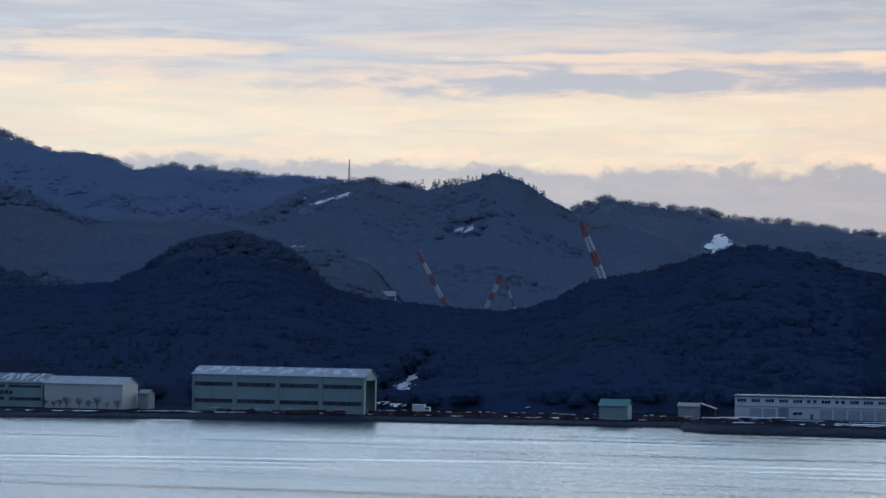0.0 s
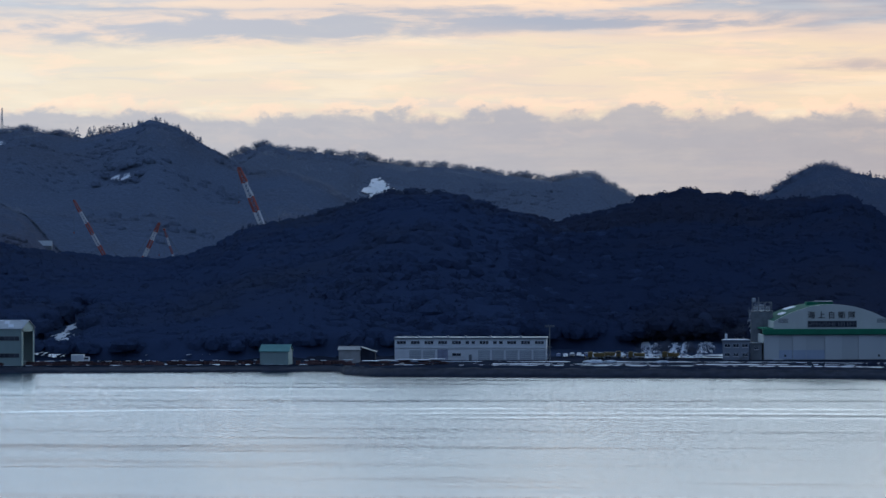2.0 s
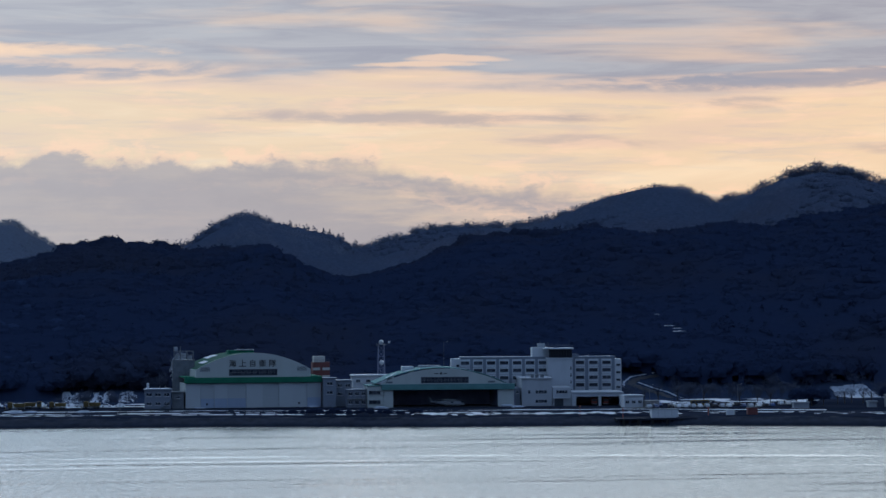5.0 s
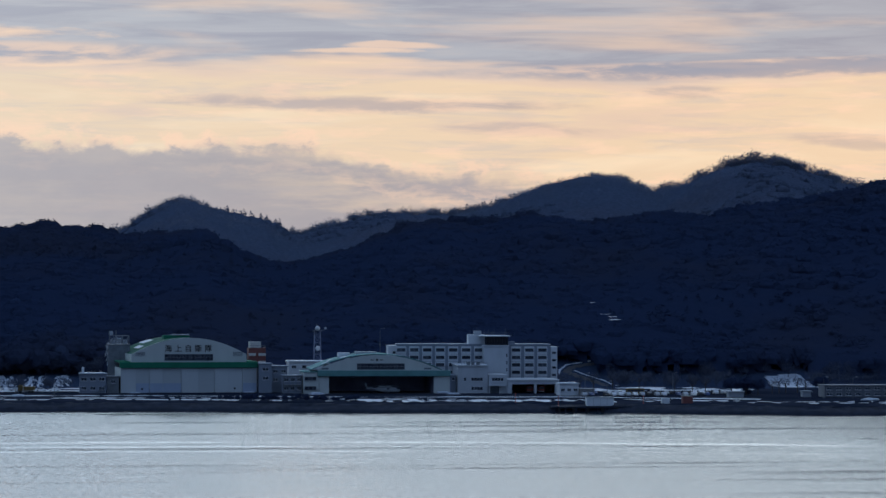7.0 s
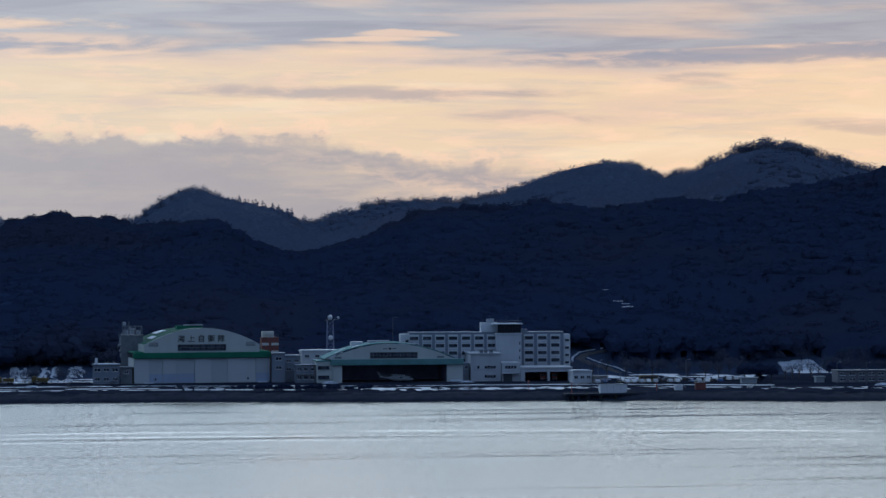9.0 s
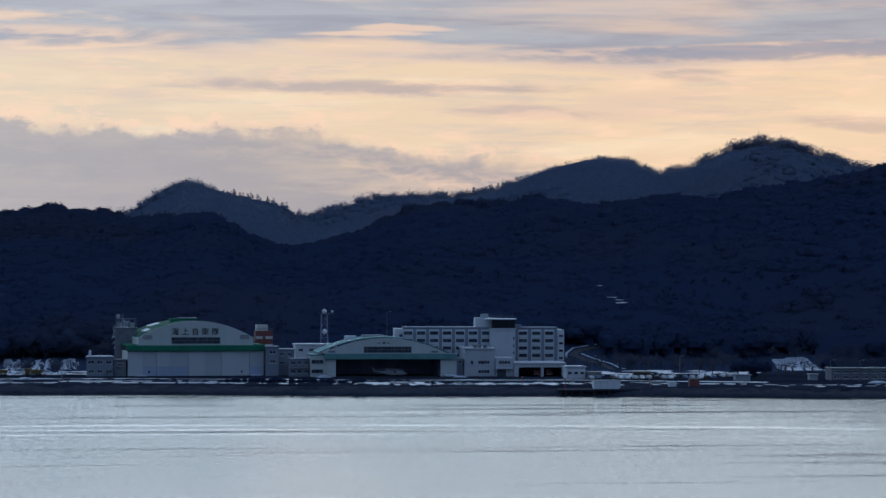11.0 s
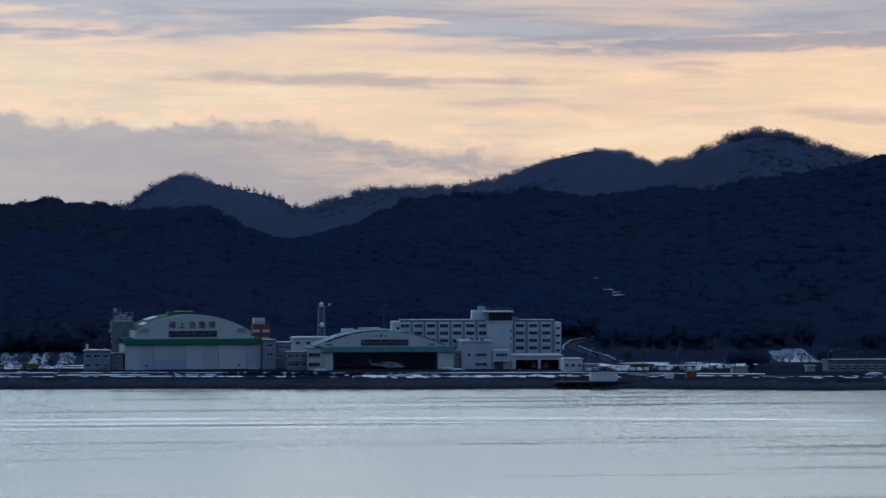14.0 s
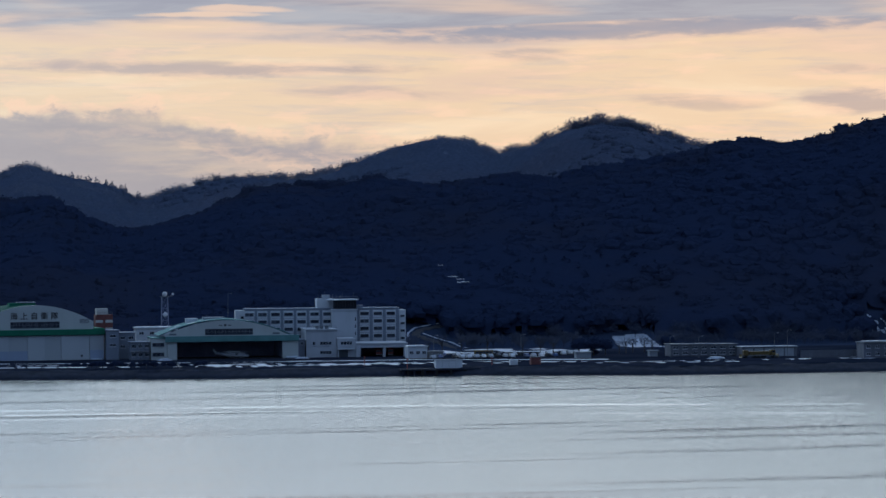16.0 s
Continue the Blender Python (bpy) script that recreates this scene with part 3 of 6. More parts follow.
def crown_cards(n, kind, rg):
    """One tree of n leaf clumps (triangles) about a unit high: evergreen, conifer or bare."""
    tri = []
    if kind == "evergreen":
        rows = []
        for lat in (-0.45, 0.15, 0.6, 0.92):
            rows.append([np.array([0.47 * math.cos(lat) * math.cos(q) * k, 0.47 * math.cos(lat) * math.sin(q) * k, 0.57 + 0.40 * math.sin(lat) * k]) for q, k in zip(np.arange(8) * math.pi / 4 + lat, rg.uniform(0.78, 1.08, 8))])
        cap = np.array([0, 0, 0.57 + 0.40 * rg.uniform(0.85, 1.0)])
        for a, b in zip(rows, rows[1:]):
            for q in range(8):
                p = (q + 1) % 8
                tri += [[a[q], a[p], b[q]], [b[q], a[p], b[p]]]
        tri += [[rows[-1][q], rows[-1][(q + 1) % 8], cap] for q in range(8)]
    for i in range(n):
        if kind == "evergreen":
            a, c = rg.uniform(0, 2 * np.pi), rg.uniform(-0.5, 1)
            rad = np.sqrt(max(0, 1 - c * c * 0.9)) * rg.uniform(0.86, 1.04) * (1 + 0.10 * np.sin(3 * a + 5 * c))
            p = np.array([0.5 * rad * np.cos(a), 0.5 * rad * np.sin(a), 0.58 + 0.40 * c * rg.uniform(0.85, 1.05)])
            size = rg.uniform(0.045, 0.095)
        elif kind == "conifer":
            h = rg.uniform(0.08, 1.0)
            a = rg.uniform(0, 2 * np.pi)
            rad = 0.26 * (1 - h) ** 0.8 * rg.uniform(0.5, 1.1) + 0.01
            p = np.array([rad * np.cos(a), rad * np.sin(a), h])
            size = 0.05 + 0.09 * (1 - h)
        else:
            # limbs fan out from the trunk, each ending in a spray of twigs
            if i % 9 == 0:
                a0, rise = rg.uniform(0, 2 * np.pi), rg.uniform(0.5, 1.3)
                foot = np.array([0, 0, rg.uniform(0.22, 0.55)])
                out = np.array([np.cos(a0), np.sin(a0), rise])
                limb = out / np.linalg.norm(out) * rg.uniform(0.22, 0.42)
                p, q, wd = foot, foot + limb, 0.016
            else:
                way = rg.normal(size=3)
                way[2] = way[2] * 0.8 + 0.3
                way /= np.linalg.norm(way)
                q = np.array([0, 0, 0.60]) + way * np.array([0.44, 0.44, 0.38]) * rg.uniform(0.55, 1.0)
                out = way + rg.normal(size=3) * 0.45 + np.array([0, 0, 0.2])
                p, wd = q - out / np.linalg.norm(out) * rg.uniform(0.10, 0.22), rg.uniform(0.008, 0.018)
            side = np.cross(q - p, rg.normal(size=3))
            side /= np.linalg.norm(side)
            tri.append([p - side * wd, p + side * wd, q])
            continue
        d = rg.normal(size=(3, 3)) * size * np.array([0.75, 0.75, 0.42])
        tri.append([p + d[0], p + d[1], p + d[2]])
    # trunk
    w0 = 0.014 if kind == "bare" else 0.03
    for a in (0.0, 2.1, 4.2):
        tri.append([np.array([w0 * np.cos(a), w0 * np.sin(a), -0.1]), np.array([w0 * np.cos(a + 2.1), w0 * np.sin(a + 2.1), -0.1]), np.array([0, 0, 0.75])])
    return np.array(tri)


def plant(name, xs, ys, tall, wide, kind, cards, material, label, protos=8):
    """Many trees joined into one wood."""
    if len(xs) == 0:
        return None
    pr = [crown_cards(cards, kind, rng) for _ in range(protos)]
    zs = height(xs, ys)
    out = []
    pick = rng.integers(0, protos, len(xs))
    for k in range(protos):
        m = pick == k
        n = int(m.sum())
        if not n:
            continue
        a = rng.uniform(0, 2 * np.pi, n)
        h, wd = tall[m], wide[m]
        p = pr[k].reshape(-1, 3)
        ca, sa = np.cos(a)[:, None], np.sin(a)[:, None]
        px = (p[:, 0] * ca - p[:, 1] * sa) * wd[:, None] + xs[m][:, None]
        py = (p[:, 0] * sa + p[:, 1] * ca) * wd[:, None] + ys[m][:, None]
        pz = p[:, 2] * h[:, None] + zs[m][:, None] - 0.3
        out.append(np.stack([px, py, pz], -1).reshape(-1, 3))
    v = np.concatenate(out)
    f = np.arange(len(v)).reshape(-1, 3)
    return tagged(mesh_np(name, v, f, material), label, "woods", kind="stuff")


# clearings: x, y, half width, half depth
CLEAR = [(-277, 1052, 13, 40), (-283, 1094, 7, 22), (-288, 1132, 4.5, 26), (-292.5, 1170, 4, 12), (-395, 2990, 24, 80), (-716, 2420, 22, 120), (-541, 2285, 14, 25), (-648, 2108, 9, 30), (-14, 1090, 19, 16), (11, 1102, 7, 16), (220, 1096, 11, 22), (250, 1088, 60, 10), (433, 1102, 8, 12), (312, 1088, 11, 14)]


def spread(ridge, b0, b1, step, front, behind, keep=None):
    """Tree places on the camera side of a crest."""
    line, dist, run, back, trees = RIDGES[ridge]
    r0, r1 = (dist - run if front is None else dist - front), dist + behind
    n = int((b1 - b0) * math.pi / 180 * (r1 * r1 - r0 * r0) / 2 / step ** 2)
    b, r = rng.uniform(b0, b1, n), np.sqrt(rng.uniform(r0 * r0, r1 * r1, n))
    x, y = r * np.sin(np.radians(b)), r * np.cos(np.radians(b))
    ok = np.ones(n, bool)
    if ridge == "near":
        ok &= y > np.interp(x, (-190, -60), (1012, 1088)) + 8 * wobble(x, y, 40, 8)
    else:
        ok &= height(x, y, True) == list(RIDGES).index(ridge)
    for cx, cy, hx, hy in CLEAR:
        ok &= ~((np.abs(x - cx) < hx) & (np.abs(y - cy) < hy))
    return x[ok], y[ok]


def canopy(name, ridge, b0, b1, r0, r1, step, lift, lump, tone, label):
    """A lumpy sheet of leaves below the crown tops, added to fill a wood's dark gaps."""
    dist = RIDGES[ridge][1]
    b = np.arange(b0, b1, math.degrees(step / dist))
    gb, gr = np.meshgrid(b, np.arange(r0, r1, step))
    x, y = gr * np.sin(np.radians(gb)), gr * np.cos(np.radians(gb))
    x, y = x + rng.uniform(-0.3, 0.3, x.shape) * step, y + rng.uniform(-0.3, 0.3, x.shape) * step
    up = lift + lump * (0.55 * wobble(x, y, 4.2 * step, 51) + 0.3 * wobble(x, y, 1.7 * step, 52)) + rng.uniform(-0.12, 0.12, x.shape) * lump
    ok = height(x, y, True) == list(RIDGES).index(ridge)
    if ridge == "near":
        ok |= True
        inside = y - np.interp(x, (-190, -60), (1012, 1088)) - 8 * wobble(x, y, 40, 8)
        up = up * np.clip(inside / 5, 0, 1)
        ok &= inside > 0
    cut = np.zeros(x.shape, bool)
    for cx, cy, hx, hy in CLEAR:
        away = np.maximum(np.abs(x - cx) - hx, np.abs(y - cy) - hy)
        up = up * np.clip(away / (2.2 * step), 0, 1)
        cut |= (away < 0) & (ridge == "near")
    n, m = x.shape
    i = np.arange(n * m).reshape(n, m)
    f = np.stack([i[:-1, :-1], i[:-1, 1:], i[1:, 1:], i[1:, :-1]], -1)
    f = f[(ok[:-1, :-1] | ok[1:, 1:] | ok[:-1, 1:] | ok[1:, :-1]) & ~cut[:-1, :-1] & ~cut[1:, 1:]]
    return tagged(mesh_np(name, np.stack([x, y, height(x, y) + up], -1).reshape(-1, 3), f, tone), label, "woods", kind="stuff")


def crest_trees(ridge, b0, b1, n, kind, cards, tall, tone, label, deep=45, wide=1.0):
    """Single trees that stand up along a crest."""
    b = rng.uniform(b0, b1, n)
    dist = RIDGES[ridge][1]
    r = dist + 90 * wobble(b * 30, 0 * b, 90, 5 + len(ridge)) * (dist / 2000) + rng.uniform(-deep, 12, n)
    x, y = r * np.sin(np.radians(b)), r * np.cos(np.radians(b))
    h = rng.uniform(0.7, 1.15, n) * tall * (1 + 0.18 * wobble(x, y, 60, 36))
    plant("crest_trees", x, y, h, h * wide * rng.uniform(0.85, 1.2, n), kind, cards, tone, label)


def woods():
    x, y = spread("near", -26, 24, 6.9, 520, 60)
    h = rng.uniform(8.5, 11.5, len(x)) * (1 + 0.12 * wobble(x, y, 70, 31))
    conif = wobble(x, y, 90, 33) > 0.55
    canopy("understorey", "near", -26, -4.3, 1000, 1560, 3.0, 7.9, 1.3, HAZEWOOD, "closed dark evergreen canopy of the near hills")
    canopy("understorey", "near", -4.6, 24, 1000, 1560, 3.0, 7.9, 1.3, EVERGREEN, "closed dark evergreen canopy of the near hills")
    # the woods behind the western yard get the paler tone, with more haze in its colour
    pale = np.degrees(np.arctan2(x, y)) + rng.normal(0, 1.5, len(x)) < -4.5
    for sel, tone in ((~conif & ~pale, EVERGREEN), (~conif & pale, HAZEWOOD)):
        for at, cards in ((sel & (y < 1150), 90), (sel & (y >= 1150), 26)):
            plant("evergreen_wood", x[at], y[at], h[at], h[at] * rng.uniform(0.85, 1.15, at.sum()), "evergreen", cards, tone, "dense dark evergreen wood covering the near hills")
    for sel, tone in ((conif & ~pale, EVERGREEN), (conif & pale, HAZEWOOD)):
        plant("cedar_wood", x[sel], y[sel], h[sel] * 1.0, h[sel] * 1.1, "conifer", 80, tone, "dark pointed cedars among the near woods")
    for b0, b1, n in ((-8.8, -4.6, 34), (-1.6, 3.2, 34), (6.8, 21.5, 110), (-20.5, -17.0, 26)):
        crest_trees("near", b0, b1, n, "evergreen", 170, 12.8, HAZEWOOD if b1 < -4 else EVERGREEN, "round dark evergreen crowns along the near crest", 30, 1.0)
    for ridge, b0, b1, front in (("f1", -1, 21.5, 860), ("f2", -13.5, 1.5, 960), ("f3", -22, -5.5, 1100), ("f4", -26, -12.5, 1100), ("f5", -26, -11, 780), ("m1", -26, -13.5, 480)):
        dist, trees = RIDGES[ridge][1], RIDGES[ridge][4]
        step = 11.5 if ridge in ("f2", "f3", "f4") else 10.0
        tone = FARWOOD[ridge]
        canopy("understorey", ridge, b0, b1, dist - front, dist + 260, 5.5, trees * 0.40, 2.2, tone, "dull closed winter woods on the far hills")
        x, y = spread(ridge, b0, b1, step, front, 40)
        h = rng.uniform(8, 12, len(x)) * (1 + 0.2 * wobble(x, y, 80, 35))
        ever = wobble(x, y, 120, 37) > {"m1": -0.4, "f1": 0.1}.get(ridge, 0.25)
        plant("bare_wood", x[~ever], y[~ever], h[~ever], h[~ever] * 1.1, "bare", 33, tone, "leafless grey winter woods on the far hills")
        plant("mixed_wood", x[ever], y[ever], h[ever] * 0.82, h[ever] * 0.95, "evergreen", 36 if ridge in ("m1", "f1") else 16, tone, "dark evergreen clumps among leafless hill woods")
    bare = "bare fan-shaped winter trees along a far crest"
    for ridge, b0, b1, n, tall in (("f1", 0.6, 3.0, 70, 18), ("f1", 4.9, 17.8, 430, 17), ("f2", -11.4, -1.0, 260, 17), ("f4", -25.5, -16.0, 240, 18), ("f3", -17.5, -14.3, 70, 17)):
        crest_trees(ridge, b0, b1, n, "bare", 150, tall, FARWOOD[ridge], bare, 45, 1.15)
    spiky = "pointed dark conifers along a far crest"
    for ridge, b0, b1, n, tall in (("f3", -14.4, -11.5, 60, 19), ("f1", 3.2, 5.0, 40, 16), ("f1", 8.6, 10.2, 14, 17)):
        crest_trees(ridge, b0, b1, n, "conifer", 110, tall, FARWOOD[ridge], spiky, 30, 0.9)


# each ridge's haze is mixed into its wood colour, bluer and paler farther off
FARWOOD = {k: foliage("hazed_hill_wood_" + n, c, 0.05, 0.40, tint, 0.18) for k, n, c, tint in (
    ("f1", "grey", (0.106, 0.138, 0.210), (0.114, 0.133, 0.194)), ("f2", "light_grey", (0.185, 0.220, 0.290), (0.180, 0.211, 0.272)),
    ("f3", "grey_brown", (0.155, 0.196, 0.275), (0.162, 0.188, 0.248)), ("f4", "light_blue", (0.196, 0.255, 0.380), (0.186, 0.242, 0.355)),
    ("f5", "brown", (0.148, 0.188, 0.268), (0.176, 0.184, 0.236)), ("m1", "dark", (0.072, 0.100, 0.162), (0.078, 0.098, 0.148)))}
woods()


def snow_slope(x0, x1, y0, y1, cover, size, seed, lift=0.25, step=0.7, label="broken old snow on a cleared slope"):
    """Ragged snow among scrub on a slope, rounded in outline."""
    gx, gy = np.meshgrid(np.arange(x0, x1, step), np.arange(y0, y1, step * 2.0))
    cx, cy, hx, hy = (x0 + x1) / 2, (y0 + y1) / 2, (x1 - x0) / 2, (y1 - y0) / 2
    edge = 1 - ((gx - cx) / hx) ** 2 - ((gy - cy) / hy) ** 2
    z = height(gx, gy)
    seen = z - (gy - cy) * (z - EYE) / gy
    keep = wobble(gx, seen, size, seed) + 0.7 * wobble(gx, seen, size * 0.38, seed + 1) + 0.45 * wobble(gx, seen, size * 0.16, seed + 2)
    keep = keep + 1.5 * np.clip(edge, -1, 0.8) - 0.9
    n, m = gx.shape
    i = np.arange(n * m).reshape(n, m)
    f = np.stack([i[:-1, :-1], i[:-1, 1:], i[1:, 1:], i[1:, :-1]], -1)
    f = f[keep[:-1, :-1] > 0.9 - 1.8 * cover].reshape(-1, 4)
    if len(f) < 3:
        return None
    z = z + lift + 0.18 * wobble(gx, gy, 2.3, seed + 3)
    return tagged(mesh_np("snow_patch", np.stack([gx, gy, z], -1).reshape(-1, 3), f, SNOW), label, "snow", kind="stuff")


def snow_sheet(x0, x1, y0, y1, cover, size, seed, lift=0.12, thick=0.25, step=None, name="snow_patch", label="patchy old snow lying on the ground"):
    """Old snow with ragged edges, draped over the land."""
    sx = step or max(0.8, (x1 - x0) / 90)
    sy = max(0.6, (y1 - y0) / 24)
    gx, gy = np.meshgrid(np.arange(x0, x1 + sx, sx), np.arange(y0, y1 + sy, sy))
    z = height(gx, gy) + lift + thick * 0.5 * (1 + wobble(gx, gy, size * 0.4, seed + 1))
    keep = wobble(gx, gy * (size / max(1.0, (y1 - y0) * 0.35)), size, seed) + 0.4 * wobble(gx, gy * 3, size * 0.3, seed + 2)
    ex = np.minimum((gx - x0), (x1 - gx)) / (x1 - x0) * 8
    ey = np.minimum((gy - y0), (y1 - gy)) / (y1 - y0) * 5
    keep = keep + np.clip(np.minimum(ex, ey), 0, 1) - 1
    n, m = gx.shape
    i = np.arange(n * m).reshape(n, m)
    f = np.stack([i[:-1, :-1], i[:-1, 1:], i[1:, 1:], i[1:, :-1]], -1).reshape(-1, 4)
    c = (keep[:-1, :-1] + keep[1:, 1:]) / 2
    f = f[(c > 1 - 2 * cover).ravel()]
    if len(f) < 3:
        return None
    return tagged(mesh_np(name, np.stack([gx, gy, z], -1).reshape(-1, 3), f, SNOW), label, "snow", kind="stuff")


# far patches hang 2.5 to 5 m above the slope to stay in view
far_snow = "scattered snow raised off a far wooded hillside to fit the view"
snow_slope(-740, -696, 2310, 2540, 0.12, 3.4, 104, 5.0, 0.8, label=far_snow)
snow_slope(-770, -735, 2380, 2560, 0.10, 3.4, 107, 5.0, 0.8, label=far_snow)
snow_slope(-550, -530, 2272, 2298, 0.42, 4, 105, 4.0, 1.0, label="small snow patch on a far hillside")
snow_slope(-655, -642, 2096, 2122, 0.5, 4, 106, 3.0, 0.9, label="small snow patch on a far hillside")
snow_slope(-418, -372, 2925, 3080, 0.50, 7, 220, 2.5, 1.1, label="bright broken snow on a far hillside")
snow_sheet(206, 278, 1018, 1066, 0.52, 9, 110, label="broken snow behind the car park")
snow_sheet(302, 322, 1050, 1101, 0.97, 30, 111, label="smooth snow field behind bare trees")
snow_sheet(262, 284, 1012, 1050, 0.5, 8, 112, label="broken snow among trees")
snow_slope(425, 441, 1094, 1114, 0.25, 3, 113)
snow_sheet(318, 400, 905, 925, 0.3, 8, 114, label="thin snow on rough grass")
# hillside terrace snow, floated about ten metres up so the camera sees it
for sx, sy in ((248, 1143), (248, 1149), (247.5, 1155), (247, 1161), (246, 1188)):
    snow_sheet(sx - (4 if sy < 1170 else 2), sx + (4 if sy < 1170 else 2), sy - 0.8, sy + 0.8, 0.62, 5, int(sy), 10.4, label="line of terrace snow raised over the treetops to show from the camera")
for x0, x1, sd in ((-32, -21, 120), (-20, -10, 124), (-8, 3, 128)):
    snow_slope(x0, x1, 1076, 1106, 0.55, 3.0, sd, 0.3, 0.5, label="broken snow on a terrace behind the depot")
snow_sheet(-64, 16, 1046, 1068, 0.62, 9, 140, step=0.8, label="trodden snow behind the depot yard")
snow_sheet(-36, 14, 1022, 1046, 0.55, 12, 144, step=0.8, label="trodden snow behind the depot yard")
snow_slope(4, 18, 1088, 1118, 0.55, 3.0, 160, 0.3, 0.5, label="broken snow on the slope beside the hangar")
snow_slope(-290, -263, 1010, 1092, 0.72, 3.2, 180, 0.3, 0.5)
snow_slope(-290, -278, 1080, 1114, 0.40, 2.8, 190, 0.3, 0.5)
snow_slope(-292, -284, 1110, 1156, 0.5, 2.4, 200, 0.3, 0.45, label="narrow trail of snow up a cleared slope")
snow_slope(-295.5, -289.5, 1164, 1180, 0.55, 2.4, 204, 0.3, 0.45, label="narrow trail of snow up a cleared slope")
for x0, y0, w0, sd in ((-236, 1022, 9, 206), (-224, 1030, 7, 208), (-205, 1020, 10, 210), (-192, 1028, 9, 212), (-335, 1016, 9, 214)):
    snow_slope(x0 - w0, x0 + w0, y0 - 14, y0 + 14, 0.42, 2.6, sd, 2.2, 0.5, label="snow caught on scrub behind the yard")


def snow_ribbon(x0, x1, off, half, cover, seed, label, rag=0.45):
    """A long snow bank that follows the shore at a distance behind it."""
    xs = np.arange(x0, x1, 0.6)
    vv = np.linspace(-1, 1, 11)
    gx = np.repeat(xs[None], 11, 0)
    wid = half * (1 + 0.45 * wobble(xs, xs * 0, 23, seed) + 0.25 * wobble(xs, xs * 0, 7, seed + 1))
    gy = shore(gx) + off + vv[:, None] * wid[None] + 1.5 * wobble(gx, gx * 0, 60, seed + 2)
    z = height(gx, gy) + 0.04 + 0.26 * (1 - vv[:, None] ** 2) * (0.6 + 0.5 * wobble(gx, gy, 6, seed + 3))
    keep = wobble(xs, xs * 0, 17, seed + 4) + 0.5 * wobble(xs, xs * 0, 5, seed + 5)
    n, m = gx.shape
    i = np.arange(n * m).reshape(n, m)
    f = np.stack([i[:-1, :-1], i[:-1, 1:], i[1:, 1:], i[1:, :-1]], -1)
    keep = keep[None] + 0.9 * (1 - vv[:, None] ** 2) - 0.55 + rag * (1.3 * wobble(gx, gy * 0.16, 1.9, seed + 6) + 0.35 * wobble(gx, gy * 0.4, 5.0, seed + 7))
    f = f[keep[:-1, :-1] > 1.3 - 2.6 * cover].reshape(-1, 4)
    return tagged(mesh_np("snow_bank", np.stack([gx, gy, z], -1).reshape(-1, 3), f, SNOW), label, "snow", kind="stuff")


snow_ribbon(-133, 260, 58, 1.8, 0.78, 51, "long ploughed snow bank along the apron", 0.8)
snow_ribbon(-125, 300, 21, 2.6, 0.42, 61, "broken strip of old snow above the sea wall", 1.5)
snow_ribbon(-120, 260, 36, 2.2, 0.5, 66, "thin broken strip of old snow on the grass", 1.0)
snow_ribbon(101, 132, 27, 15, 0.40, 81, "bright broken old snow on the rough bank", 2.4)
snow_ribbon(128, 200, 24, 8, 0.3, 86, "thinning broken snow on the rough bank", 1.2)
snow_ribbon(-420, -150, 5, 3.0, 0.42, 71, "broken strip of old snow along the yard edge", 1.8)
snow_ribbon(-350, -150, 13, 2.0, 0.40, 73, "thin broken strip of old snow on the yard", 1.6)
snow_ribbon(250, 420, 34, 2.4, 0.5, 76, "broken strip of old snow above the sea wall", 1.2)


# ---- windows and walls ----
def window(parent, x, z, wd, ht, y=0.0, frame_mat=None, bars=1, name="window"):
    """A window in a facade that faces -y: frame, sill and panes."""
    win = part(name, bx(x - wd / 2, x + wd / 2, y - 0.10, y + 0.02, z - ht / 2, z + ht / 2), frame_mat or WHITE, parent)
    pw = wd / (bars + 1)
    for i in range(bars + 1):
        a = x - wd / 2 + i * pw
        part("pane", bx(a + 0.06, a + pw - 0.06, y - 0.13, y - 0.09, z - ht / 2 + 0.07, z + ht / 2 - 0.07), GLASS, win)
    part("sill", bx(x - wd / 2 - 0.1, x + wd / 2 + 0.1, y - 0.28, y, z - ht / 2 - 0.14, z - ht / 2 - 0.002), frame_mat or WHITE, win)
    return win


